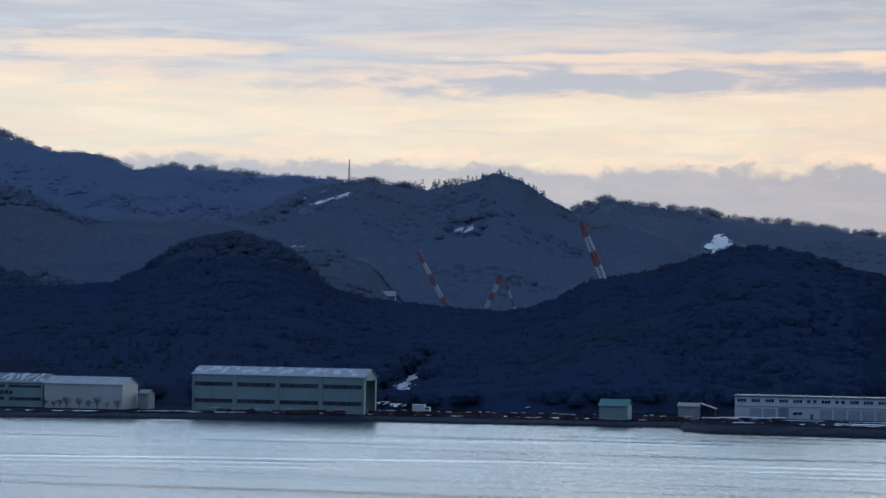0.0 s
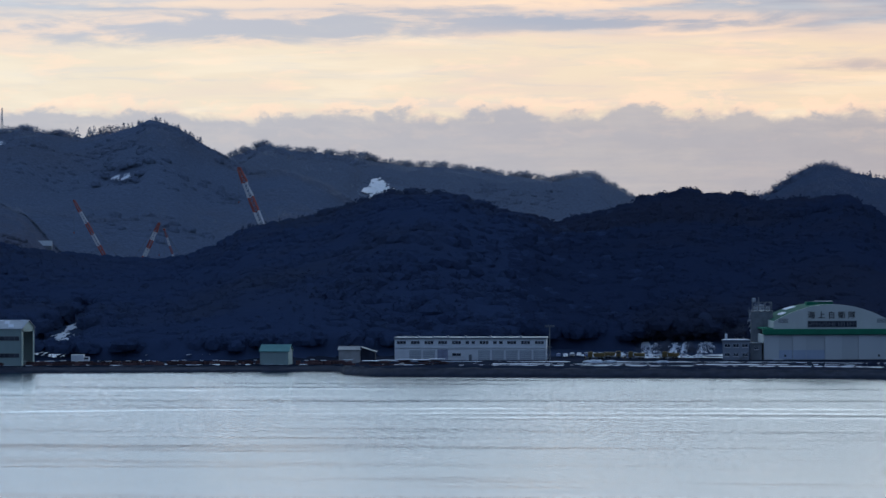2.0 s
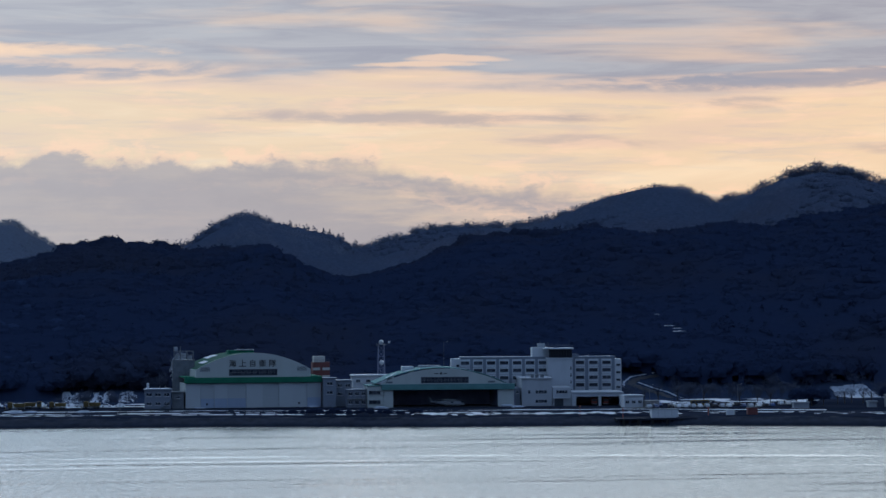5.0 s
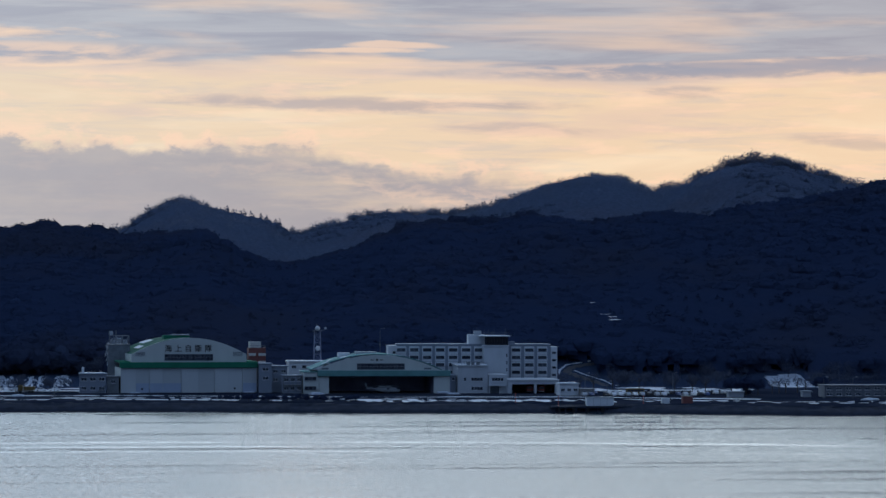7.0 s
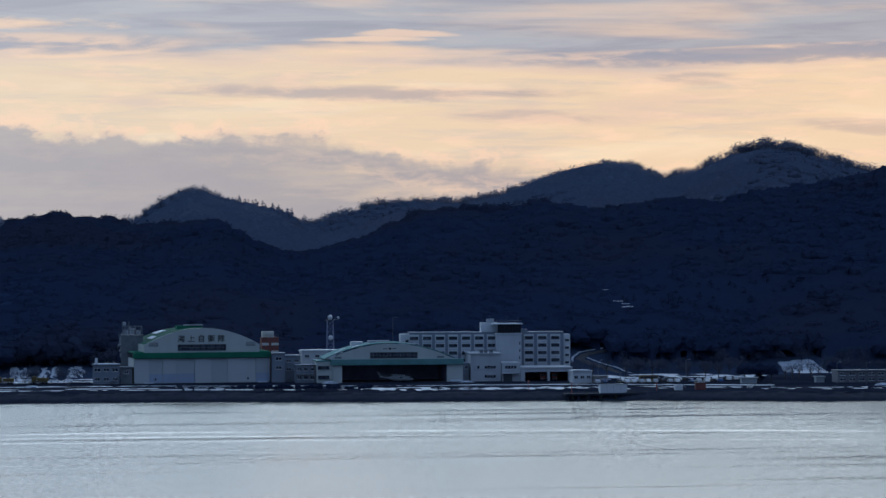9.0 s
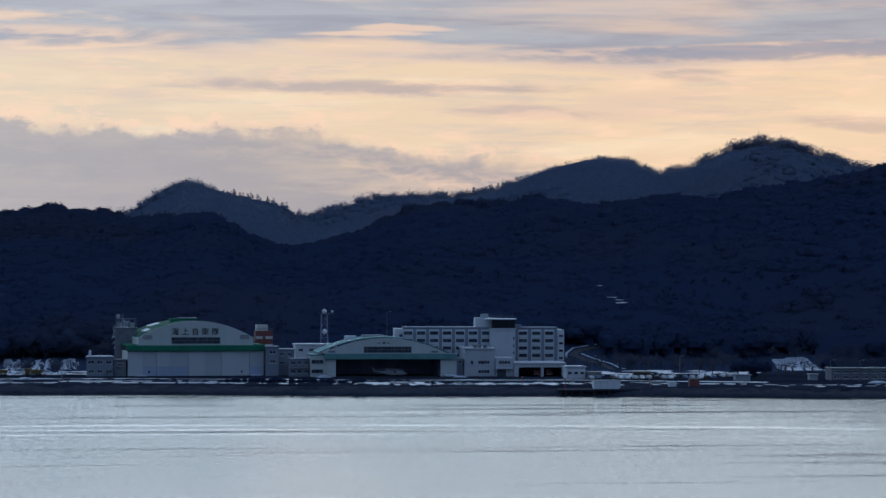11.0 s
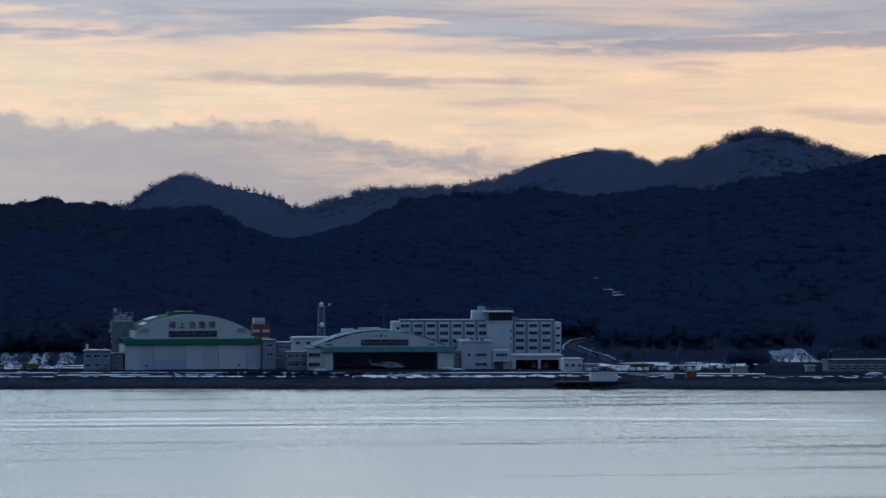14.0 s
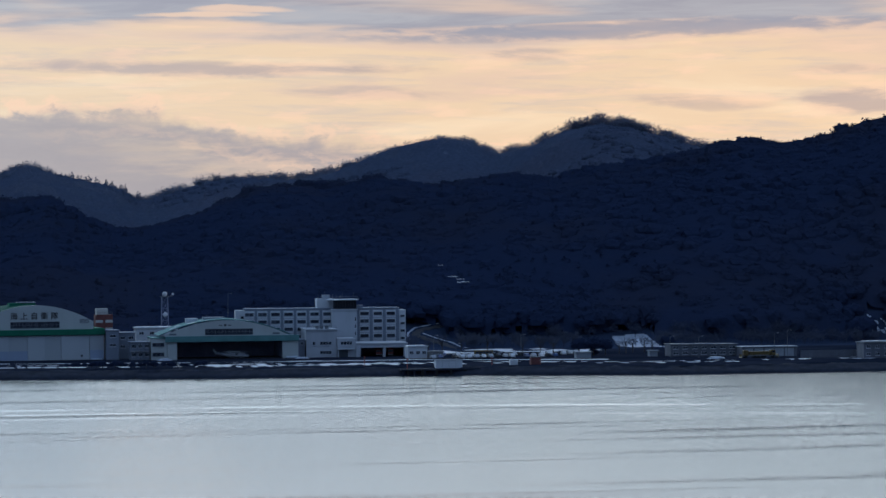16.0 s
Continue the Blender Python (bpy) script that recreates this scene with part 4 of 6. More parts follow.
def gable_shed(name, x, y, z, rz, length, depth, eaves, ridge, wallm, roofm, label, bays=0, strips=(), open_end=False, overhang=0.4):
    """A long shed with its ridge along x and a gable end on the right."""
    t = thing(name, x, y, z, rz, label, "shed")
    L, Dp = length / 2, depth
    part("front_wall", bx(-L, L, 0, 0.3, -0.5, eaves), wallm, t)
    part("back_wall", bx(-L, L, Dp - 0.3, Dp, -0.5, eaves), wallm, t)

    def end(x0, x1, hole):
        bm = bmesh.new()
        if hole:
            for a, b in ((0.3, 2.2), (Dp - 2.2, Dp - 0.3)):
                block(bm, x0, x1, a, b, -0.5, eaves)
            pts = [(0.3, eaves - 1.2), (Dp - 0.3, eaves - 1.2), (Dp - 0.3, eaves), (Dp / 2, ridge), (0.3, eaves)]
        else:
            pts = [(0.3, -0.5), (Dp - 0.3, -0.5), (Dp - 0.3, eaves), (Dp / 2, ridge), (0.3, eaves)]
        a = [bm.verts.new((x0, p, q)) for p, q in pts]
        b = [bm.verts.new((x1, p, q)) for p, q in pts]
        bm.faces.new(a)
        bm.faces.new(b[::-1])
        for i in range(len(pts)):
            j = (i + 1) % len(pts)
            bm.faces.new((a[i], a[j], b[j], b[i]))
        return bm
    part("gable_wall", end(-L + 0.002, -L + 0.3, False), wallm, t)
    part("gable_wall", end(L - 0.3, L - 0.002, open_end), wallm, t)
    for side in (0, 1):
        bm = bmesh.new()
        y0, y1 = (-overhang, Dp / 2) if side == 0 else (Dp + overhang, Dp / 2)
        dz = (ridge - eaves) / (Dp / 2) * overhang
        p = [(-L - overhang, y0, eaves - dz + 0.06), (L + overhang, y0, eaves - dz + 0.06), (L + overhang, y1, ridge + 0.06), (-L - overhang, y1, ridge + 0.06)]
        lo = [bm.verts.new(q) for q in p]
        hi = [bm.verts.new((q[0], q[1], q[2] + 0.22)) for q in p]
        bm.faces.new(lo)
        bm.faces.new(hi[::-1])
        for i in range(4):
            j = (i + 1) % 4
            bm.faces.new((lo[i], lo[j], hi[j], hi[i]))
        roof = part("roof_slope", bm, roofm, t)
    if bays:
        for i in range(bays + 1):
            a = -L + i * length / bays
            part("pilaster", bx(max(-L, a - 0.6), min(L, a + 0.6), -0.35, -0.003, -0.5, eaves - 0.1), wallm, t)
        for i in range(bays):
            a, b = -L + i * length / bays + 1.0, -L + (i + 1) * length / bays - 1.0
            for zc, hh in strips:
                wn = part("strip_window", bx(a, b, -0.1, -0.003, zc - hh, zc + hh), GREYSTEEL, t)
                k = 8
                for q in range(k):
                    u0, u1 = a + (b - a) * q / k, a + (b - a) * (q + 1) / k
                    part("pane", bx(u0 + 0.06, u1 - 0.06, -0.14, -0.09, zc - hh + 0.1, zc + hh - 0.1), GLASS, wn)
    if open_end:
        part("inner_floor", bx(-L + 0.4, L - 0.4, 0.4, Dp - 0.4, -0.4, 0.05), CONCRETE, t)
    return t


def roof_snow(parent, length, depth, eaves, ridge, seed, cover=0.5):
    """Ragged snow left on the front slope of a shed roof."""
    rg = np.random.default_rng(seed)
    n = 26
    for i in range(n):
        if rg.random() > cover:
            continue
        x0 = -length / 2 + length * i / n
        x1 = x0 + length / n * rg.uniform(0.6, 1.1)
        a, b = sorted(rg.uniform(0.03, 0.97, 2))
        if b - a < 0.25:
            b = min(0.98, a + 0.4)
        bm = bmesh.new()
        y0, y1 = a * depth / 2, b * depth / 2
        z0, z1 = eaves + (ridge - eaves) * a + 0.3, eaves + (ridge - eaves) * b + 0.3
        sk = rg.uniform(-1, 1)
        vs = [bm.verts.new(q) for q in ((x0, y0, z0), (x1, y0, z0), (x1 + sk, y1, z1), (x0 + sk, y1, z1))]
        ws = [bm.verts.new((v.co.x * 0.999, v.co.y, v.co.z + 0.1)) for v in vs]
        bm.faces.new(vs[::-1])
        bm.faces.new(ws)
        for k in range(4):
            j = (k + 1) % 4
            bm.faces.new((vs[k], vs[j], ws[j], ws[k]))
        part("roof_snow", bm, SNOW, parent, "patch of snow left on the roof")


# ---- yard on the left shore ----
GZ, GL = 3.2, 2.4
shed = gable_shed("boat_shed", -411.0, 948, GL, 0, 31.5, 17, 9.6, 12.9, PALEGREEN, GREYSTEEL, "pale green metal shed with a snowy roof and open end", 2, ((3.2, 0.7), (8.2, 0.5)), True)
roof_snow(shed, 31, 17, 9.6, 12.9, 3, 0.7)
bars = part("sign_bars", bx(-12, -11, -0.42, -0.36, 5.0, 6.6), INK, shed, "row of dark unreadable sign marks")
for i in range(1, 8):
    part("sign_bars", bx(-12 + i * 1.9, -11 + i * 1.9 + 0.3, -0.42, -0.36, 5.0, 6.6 - 0.3 * (i % 2)), INK, shed)
gable_shed("cream_shed", -377.5, 946, GL, 0, 33.0, 17, 9.6, 12.3, CREAM, METALROOF, "long cream metal shed with a pale grey roof")
gable_shed("lean_to", -356.5, 957, GL, 0, 4.0, 8, 6.0, 7.4, CONCRETE, GREYSTEEL, "small grey lean-to beside the cream shed")
big = gable_shed("assembly_hall", -301.7, 961, GL, 0, 71.0, 18.5, 14.3, 17.3, PALEGREEN, METALROOF, "large pale green assembly hall with strip windows and snowy roof", 4, ((10.6, 0.85), (4.0, 0.85)), True)
roof_snow(big, 71, 18.5, 14.3, 17.3, 5, 0.9)
gable_shed("green_hut", -169.9, 976, GL, 0, 11.2, 9.5, 5.2, 7.5, PALEGREEN, TEALROOF, "small pale green hut with a teal roof by the water")
t = gable_shed("grey_shed", -141.5, 984, GL, 4, 8.5, 9, 5.4, 6.6, CONCRETE, GREYSTEEL, "small grey shed with a dark pitched roof")
# solid block; its dark colour stands for the shade inside the lean-to
part("lean_to", extrude_xz([(4.26, -0.5), (9.8, -0.5), (9.8, 4.6), (4.26, 6.5)], 0.6, 8.0), ROCK, t, "solid dark block for the shade in an open lean-to")
part("lean_to_roof", extrude_xz([(4.26, 6.52), (10.4, 4.6), (10.4, 4.8), (4.26, 6.74)], 0.2, 8.4), GREYSTEEL, t)

t = thing("box_truck", -249.0, 985, spot(-249, 985), 0, "white box truck parked below the wooded slope", "truck")
part("cargo_box", bx(-3.6, 1.4, -1.1, 1.1, 0.9, 3.6, 0.05), WHITE, t)
part("cab", bx(1.5, 3.5, -1.0, 1.0, 0.6, 2.7, 0.12), WHITE, t)
part("windscreen", bx(1.7, 3.3, -1.03, -1.005, 1.7, 2.4), GLASS, t)
for a in (-2.4, 2.4):
    for b in (-1.0, 0.75):
        part("wheel", rod((a, b, 0.45), (a, b + 0.25, 0.45), 0.45, sides=12), TYRE, t)


def stock_stack(x, y, n, seed, label="rusty steel sections stacked on the yard"):
    rg = np.random.default_rng(seed)
    t = thing("steel_stack", x, y, spot(x, y), rg.uniform(-4, 4), label, "steel stack", "stacks along the yard edge")
    for i in range(n):
        a = rg.uniform(-3, 3)
        ln, hz = rg.uniform(1.5, 4.0), rg.uniform(0.0, 1.7)
        part("beam", bx(a - ln / 2, a + ln / 2, i * 0.5 - 1.0, i * 0.5 - 0.62, 0, 0.35 + 0.7 * hz, 0.04), RUST, t)
    if seed % 3 != 1:
        a, b = sorted(rg.uniform(-2.4, 2.4, 2))
        part("snow_cap", bx(a, max(b, a + 0.8), -1.0, 0.4, 1.5, 1.72, 0.06), SNOW, t, "thin cap of snow")
    return t


rg = np.random.default_rng(12)
for i in range(58):
    x = -322 + i * 3.25 + rg.uniform(-1, 1)
    if abs(x + 168) < 9:
        continue
    stock_stack(x, float(shore(x)) + rg.uniform(3.5, 8 if x < -262 else 14), int(rg.integers(3, 6)), i)


# ---- long depot on the point ----
def depot():
    t = thing("depot_building", -96.2, 1006, GZ, 2.0, "long white two-storey depot with roller doors and one flat dark panel for the shade in an open bay", "building")
    L, Dp, H = 30.2, 14, 9.0
    part("wall", bx(-L, L, 0, Dp, -0.5, H - 0.6), WHITE, t)
    part("roof", bx(-L - 0.4, L + 0.4, -0.5, Dp + 0.4, H - 0.6, H, 0.05), GREYSTEEL, t)
    part("ledge", bx(-L, L, -0.45, -0.003, 4.9, 5.1), WHITE, t)
    n = 11
    pw = 2 * L / n
    for i in range(n):
        a = -L + (i + 0.5) * pw
        if i in (5, 7):
            for s in (-1.2, 1.2):
                window(t, a + s, 7.0, 1.5, 1.3, 0.0, bars=0)
        else:
            window(t, a, 7.0, pw * 0.66, 1.35, 0.0, bars=2)
        if i == 3:
            # no opening here: a dark panel paints the shade inside the bay
            part("bay_shade_panel", bx(a - 2.1, a + 2.1, -0.06, -0.003, -0.2, 4.3), DARKIN, t, "flat dark panel for the shade in an open bay")
        elif i in (4,):
            window(t, a, 2.2, 3.6, 1.2, 0.0, bars=1)
        elif i == 5:
            part("door", bx(a - 0.6, a + 0.6, -0.08, -0.003, 0, 2.2), GREYSTEEL, t)
        elif i > 0:
            d = part("roller_door", bx(a - pw * 0.43, a + pw * 0.43, -0.08, -0.003, 0.0, 3.9), METALROOF, t)
            for k in range(5):
                part("slat", bx(a - pw * 0.43, a + pw * 0.43, -0.11, -0.078, 0.3 + 0.75 * k, 0.38 + 0.75 * k), WHITE, d)
        part("pilaster", bx(a + pw / 2 - 0.2, a + pw / 2 + 0.2, -0.25, -0.003, 0, 4.9), WHITE, t)
    for a in (-21, -15, -9, -2, 8, 20):
        part("roof_vent", rod((a, 3, H), (a, 3, H + 0.7), 0.4, sides=8), METALROOF, t)
    # outside stair at the right end
    for k in range(8):
        part("stair_step", bx(L + 0.4, L + 1.6, 2 + k * 0.6, 2.7 + k * 0.6, 0.5 + 0.55 * k, 0.62 + 0.55 * k), GREYSTEEL, t)
    part("stair_landing", bx(L + 0.3, L + 2.0, 6.8, 9, 4.8, 5.0), GREYSTEEL, t)
    return t


depot()


def flood_mast(x, y, h):
    t = thing("floodlight_mast", x, y, GZ, 0, "tall grey floodlight mast beside the apron", "floodlight mast")
    part("pole", rod((0, 0, -0.3), (0, 0, h), 0.28, 0.16, 8), GREYSTEEL, t)
    part("head_frame", bx(-1.9, 1.9, -0.25, 0.25, h, h + 0.25), GREYSTEEL, t)
    for a in (-1.5, -0.5, 0.5, 1.5):
        part("floodlight", bx(a - 0.35, a + 0.35, -0.5, 0.1, h + 0.26, h + 0.85, 0.05), GREYSTEEL, t)


flood_mast(-65.0, 1012, 13.0)


# ---- hangars ----
def arch(x0, x1, spring, rise, n=18):
    pts = []
    for i in range(n + 1):
        u = -1 + 2 * i / n
        pts.append(((x0 + x1) / 2 + u * (x1 - x0) / 2, spring + rise * (1 - u * u)))
    return pts


def barrel_roof(pts, y0, y1, th, material, parent, name="roof", label=""):
    bm = bmesh.new()
    rows = [[bm.verts.new((x, y, z + d)) for x, z in pts] for y, d in ((y0, 0), (y1, 0), (y1, th), (y0, th))]
    for a in range(4):
        r, q = rows[a], rows[(a + 1) % 4]
        for i in range(len(pts) - 1):
            bm.faces.new((r[i], r[i + 1], q[i + 1], q[i]))
    for e in (0, -1):
        bm.faces.new([rows[a][e] for a in range(4)])
    return part(name, bm, material, parent, label)


def big_hangar():
    t = thing("large_hangar", 46.8, 1018, GZ, 5.5, "large closed hangar with a green band, arched gable and sign", "hangar")
    W = 27.2
    Dp = 46
    # sliding door leaves
    edges = (-W, -21.3, -15.8, -10.5, -3.0, 3.6, 10.2, 15.8, 21.5, W)
    for i in range(9):
        y = -0.25 if i % 2 else -0.6
        d = part("door_leaf", bx(edges[i] + 0.03, edges[i + 1] - 0.03, y, y + 0.3, 0.05, 9.75), DOORPANEL, t)
        part("leaf_rail", bx(edges[i] + 0.1, edges[i + 1] - 0.1, y - 0.05, y - 0.003, 3.9, 4.05), DOORPANEL, d)
        if i in (1, 2, 3, 8):
            part("lower_panel", bx(edges[i] + 0.1, edges[i + 1] - 0.1, y - 0.04, y - 0.003, 0.1, 3.85), BLUEPANEL, d, "faded blue-grey lower panel")
        if i in (1, 7):
            part("wicket", bx(edges[i] + 2.2, edges[i] + 2.9, y - 0.06, y - 0.003, 1.2, 2.0), INK, d, "small dark wicket window")
    part("door_track", bx(-W, W, -0.9, 0.3, 9.76, 9.95), GREYSTEEL, t)
    part("green_band", bx(-W - 0.4, W + 0.4, -1.6, 1.0, 9.96, 12.2, 0.08), GREEN, t, "dark green fascia band across the front")
    part("side_wall", bx(-W, -W + 0.4, 0.4, Dp, -0.5, 9.9), HANGARWALL, t)
    part("side_wall", bx(W - 0.4, W, 0.4, Dp, -0.5, 9.9), HANGARWALL, t)
    part("back_wall", bx(-W + 0.42, W - 0.42, Dp - 0.4, Dp, -0.5, 15.0), HANGARWALL, t)
    g = [(-23.0, 12.2), (23.0, 12.2)] + arch(-23.0, 23.0, 15.3, 6.6)[::-1]
    part("gable", extrude_xz(g, -0.3, 0.5), HANGARWALL, t)
    roof = arch(-23.0, 23.0, 14.9, 6.5, 22)
    barrel_roof(roof, 0.55, Dp, 0.35, ROOFGREEN, t, "roof", "green arched metal roof")
    for a, b in ((-W - 0.2, -22.0), (22.0, W + 0.2)):
        s = [(a, 12.0), (b, 12.0), (b, 15.2), (b if a < 0 else a, 15.6), (a if a < 0 else b, 12.4)]
        part("side_roof", bx(a, b, 1.1, Dp, 12.0, 12.5), GREEN, t)
    part("upper_side", bx(-23.2, -22.8, 0.6, Dp, 12.2, 15.3), HANGARWALL, t)
    part("upper_side", bx(22.8, 23.2, 0.6, Dp, 12.2, 15.3), HANGARWALL, t)
    # snow panels on the left roof slope
    for y0, y1, i0, i1 in ((30, 44, 4, 7), (12, 26, 2, 4)):
        seg = [(x, z + 0.38) for x, z in roof[i0:i1]] if i1 - i0 > 1 else [(x, z + 0.38) for x, z in roof[i0:i0 + 2]]
        barrel_roof(seg, y0, y1, 0.12, SNOW, t, "roof_snow", "strip of snow on the roof")
    part("ridge_vent", bx(-7.5, 3.0, 20, 26, 20.0, 22.5, 0.1), GREEN, t)
    part("vent_cap", bx(-4.0, 3.2, 19.6, 26.4, 22.61, 22.85), METALROOF, t)
    for i in range(6):
        part("cap_light", bx(-3.6 + i * 1.1, -3.1 + i * 1.1, 19.5, 20.1, 22.86, 23.1), WHITE, t)
    # long grid window under the sign
    win = part("grid_window", bx(-9.9, 9.6, -0.42, -0.303, 12.8, 15.4), GREYSTEEL, t)
    for i in range(16):
        for k in range(2):
            x0 = -9.8 + i * 19.3 / 16
            part("pane", bx(x0 + 0.05, x0 + 19.3 / 16 - 0.05, -0.47, -0.41, 12.92 + k * 1.25, 12.92 + k * 1.25 + 1.14), GLASS, win)
    for s in (-1, 1):
        lv = part("louvre", bx(s * 19.5 - 1.9, s * 19.5 + 1.9, -0.4, -0.303, 14.6, 16.2), GREYSTEEL, t)
        for k in range(4):
            part("slat", bx(s * 19.5 - 1.8, s * 19.5 + 1.8, -0.5, -0.395, 14.75 + k * 0.36, 14.88 + k * 0.36), HANGARWALL, lv)
    # sign characters
    for i, ch in enumerate("海上自衛隊"):
        c = bpy.data.curves.new("sign_character", "FONT")
        c.body, c.size, c.extrude, c.align_x, c.offset = ch, 3.05, 0.04, "CENTER", 0.03
        o = new("sign_character", c)
        dg = bpy.context.evaluated_depsgraph_get()
        me = bpy.data.meshes.new_from_object(o.evaluated_get(dg))
        bpy.data.objects.remove(o)
        me.materials.clear()
        me.materials.append(INK)
        me.transform(Matrix.Translation((-8.4 + i * 4.0, -0.36, 16.55)) @ Matrix.Rotation(radians(90), 4, "X"))
        so = new("sign_character", me)
        so.parent = t
        so["label"] = "black sign character"
    for x in (-23.8, 22.0):
        part("door_snow", bx(x, x + 4.0, -3.2, -0.7, -0.1, 0.45, 0.2), SNOW, t, "low heap of cleared snow")
    return t


big_hangar()


def small_hangar():
    t = thing("open_hangar", 120.4, 1005, GZ, -1.0, "open hangar with teal fascia and a dark bay", "hangar")
    W, Dp = 29.0, 27
    part("front_pier", bx(-W + 6.5, -18.9, -0.4, 0.4, -0.3, 6.9), HANGARWALL, t)
    part("front_pier", bx(23.0, W + 0.4, -0.4, 0.4, -0.3, 6.9), HANGARWALL, t)
    part("fascia", bx(-W + 5.5, W + 0.6, -1.5, 0.6, 6.91, 9.2, 0.08), TEALROOF, t, "teal fascia band over the door opening")
    part("side_wall", bx(-19.3, -18.9, 0.41, Dp, -0.3, 9.0), DARKIN, t)
    part("side_wall", bx(23.0, 23.4, 0.41, Dp, -0.3, 9.0), DARKIN, t)
    part("back_wall", bx(-18.88, 22.98, Dp - 0.4, Dp, -0.3, 11.0), DARKIN, t)
    part("inner_floor", bx(-18.88, 22.98, 0.0, Dp - 0.42, -0.3, 0.04), ASPHALT, t)
    part("inner_ceiling", bx(-18.88, 22.98, 0.62, Dp - 0.42, 9.0, 9.2), DARKIN, t)
    g = [(-23.0, 9.2), (24.5, 9.2)] + arch(-23.0, 24.5, 9.9, 5.4)[::-1]
    part("gable", extrude_xz(g, -0.3, 0.5), HANGARWALL, t)
    roof = arch(-26.0, 26.5, 9.3, 6.2, 22)
    barrel_roof(roof, 0.55, Dp, 0.3, TEALROOF, t, "roof", "teal arched metal roof")
    for y0, y1, i0, i1 in ((3, 7, 2, 4), (11, 15, 3, 5), (4, 8, 5, 7)):
        barrel_roof([(x, z + 0.33) for x, z in roof[i0:i1]], y0, y1, 0.12, SNOW, t, "roof_snow", "strip of snow on the roof")
    win = part("grid_window", bx(-7.8, 11.3, -0.42, -0.303, 9.5, 12.0), GREYSTEEL, t)
    for i in range(14):
        for k in range(2):
            x0 = -7.7 + i * 18.9 / 14
            part("pane", bx(x0 + 0.05, x0 + 18.9 / 14 - 0.05, -0.47, -0.41, 9.62 + k * 1.2, 9.62 + k * 1.2 + 1.08), GLASS, win)
    emblem = part("emblem_bars", bx(-0.2, 0.7, -0.38, -0.303, 13.0, 13.8), INK, t, "small dark unreadable emblem")
    for s in (-2.4, 1.2):
        part("emblem_bars", bx(s, s + 1.5, -0.36, -0.303, 13.2, 13.5), INK, t)
    for s in (-20.5, 20.5):
        part("louvre", bx(s - 1.4, s + 1.4, -0.4, -0.303, 9.6, 10.3), GREYSTEEL, t)
    part("roof_box", bx(-14.0, -9.3, 14, 19, 13.5, 15.9, 0.08), WHITE, t)
    part("roof_box", bx(-7.0, 1.6, 14, 20, 14.5, 16.3, 0.08), METALROOF, t)
    # two-storey wing beside the bay
    part("wing", bx(-W, -W + 6.48, 0.3, 20, -0.3, 8.4), HANGARWALL, t)
    part("wing_roof", bx(-W - 0.3, -W + 6.4, 0.0, 20.3, 8.41, 8.8), TEALROOF, t)
    for z in (2.2, 6.0):
        window(t, -W + 2.8, z, 4.6, 1.4, 0.3, GREYSTEEL, 2)
    part("snow_heap", bx(24.0, 28.6, -4.0, -1.0, -0.1, 0.9, 0.35), SNOW, t, "heap of cleared snow")
    return t


small_hangar()


def helicopter():
    t = thing("helicopter", 124.2, 1010, GZ + 0.04, 0, "pale grey helicopter parked inside the open hangar", "helicopter")
    bm = bmesh.new()
    secs = ((7.0, 1.15, 0.2), (6.5, 1.25, 0.7), (5.4, 1.5, 1.15), (3.6, 1.65, 1.35), (-1.2, 1.68, 1.35), (-2.8, 1.85, 0.95), (-4.4, 2.05, 0.55), (-6.8, 2.3, 0.38), (-7.6, 2.45, 0.3))
    rings = [[bm.verts.new((x, r * 0.85 * math.cos(a), z + r * math.sin(a))) for a in (2 * math.pi * i / 12 for i in range(12))] for x, z, r in secs]
    for p, q in zip(rings, rings[1:]):
        for i in range(12):
            bm.faces.new((p[i], p[(i + 1) % 12], q[(i + 1) % 12], q[i]))
    bm.faces.new(rings[0])
    bm.faces.new(rings[-1][::-1])
    part("fuselage", bm, HELIGREY, t)
    part("engine_housing", bx(-2.6, 3.2, -0.8, 0.8, 2.7, 3.7, 0.35), HELIGREY, t)
    part("tail_fin", extrude_xz([(-6.6, 2.5), (-7.5, 2.5), (-8.7, 5.0), (-7.9, 5.0)], -0.12, 0.12), HELIGREY, t)
    part("stabiliser", bx(-7.6, -6.6, -2.0, 2.0, 2.3, 2.42, 0.04), HELIGREY, t)
    part("windscreen", bx(5.2, 6.5, -0.95, 0.95, 1.9, 2.5, 0.2), GLASS, t)
    part("cabin_window", bx(1.0, 2.0, -1.14, -1.08, 1.8, 2.5), GLASS, t)
    part("rotor_mast", rod((0.6, 0, 3.7), (0.6, 0, 4.35), 0.2), GREYSTEEL, t)
    for a in (14, 166, 194, 346):
        b = bx(0.3, 7.6, -0.22, 0.22, 4.28, 4.34)
        for v in b.verts:
            v.co.z -= 0.024 * max(0, v.co.x) ** 2
        bmesh.ops.rotate(b, verts=b.verts, matrix=Matrix.Rotation(radians(a), 3, "Z"))
        bmesh.ops.translate(b, verts=b.verts, vec=(0.6, 0, 0))
        part("rotor_blade", b, HELIGREY, t)
    for x, y in ((2.6, -1.3), (2.6, 1.3), (-6.0, 0.0)):
        part("wheel", rod((x, y - 0.12, 0.33), (x, y + 0.12, 0.33), 0.33, sides=10), TYRE, t)
        part("strut", rod((x, y, 0.3), (x, y * 0.6, 1.2 if x > 0 else 2.1), 0.09), GREYSTEEL, t)
    t.scale = (0.93, 0.93, 0.78)


helicopter()


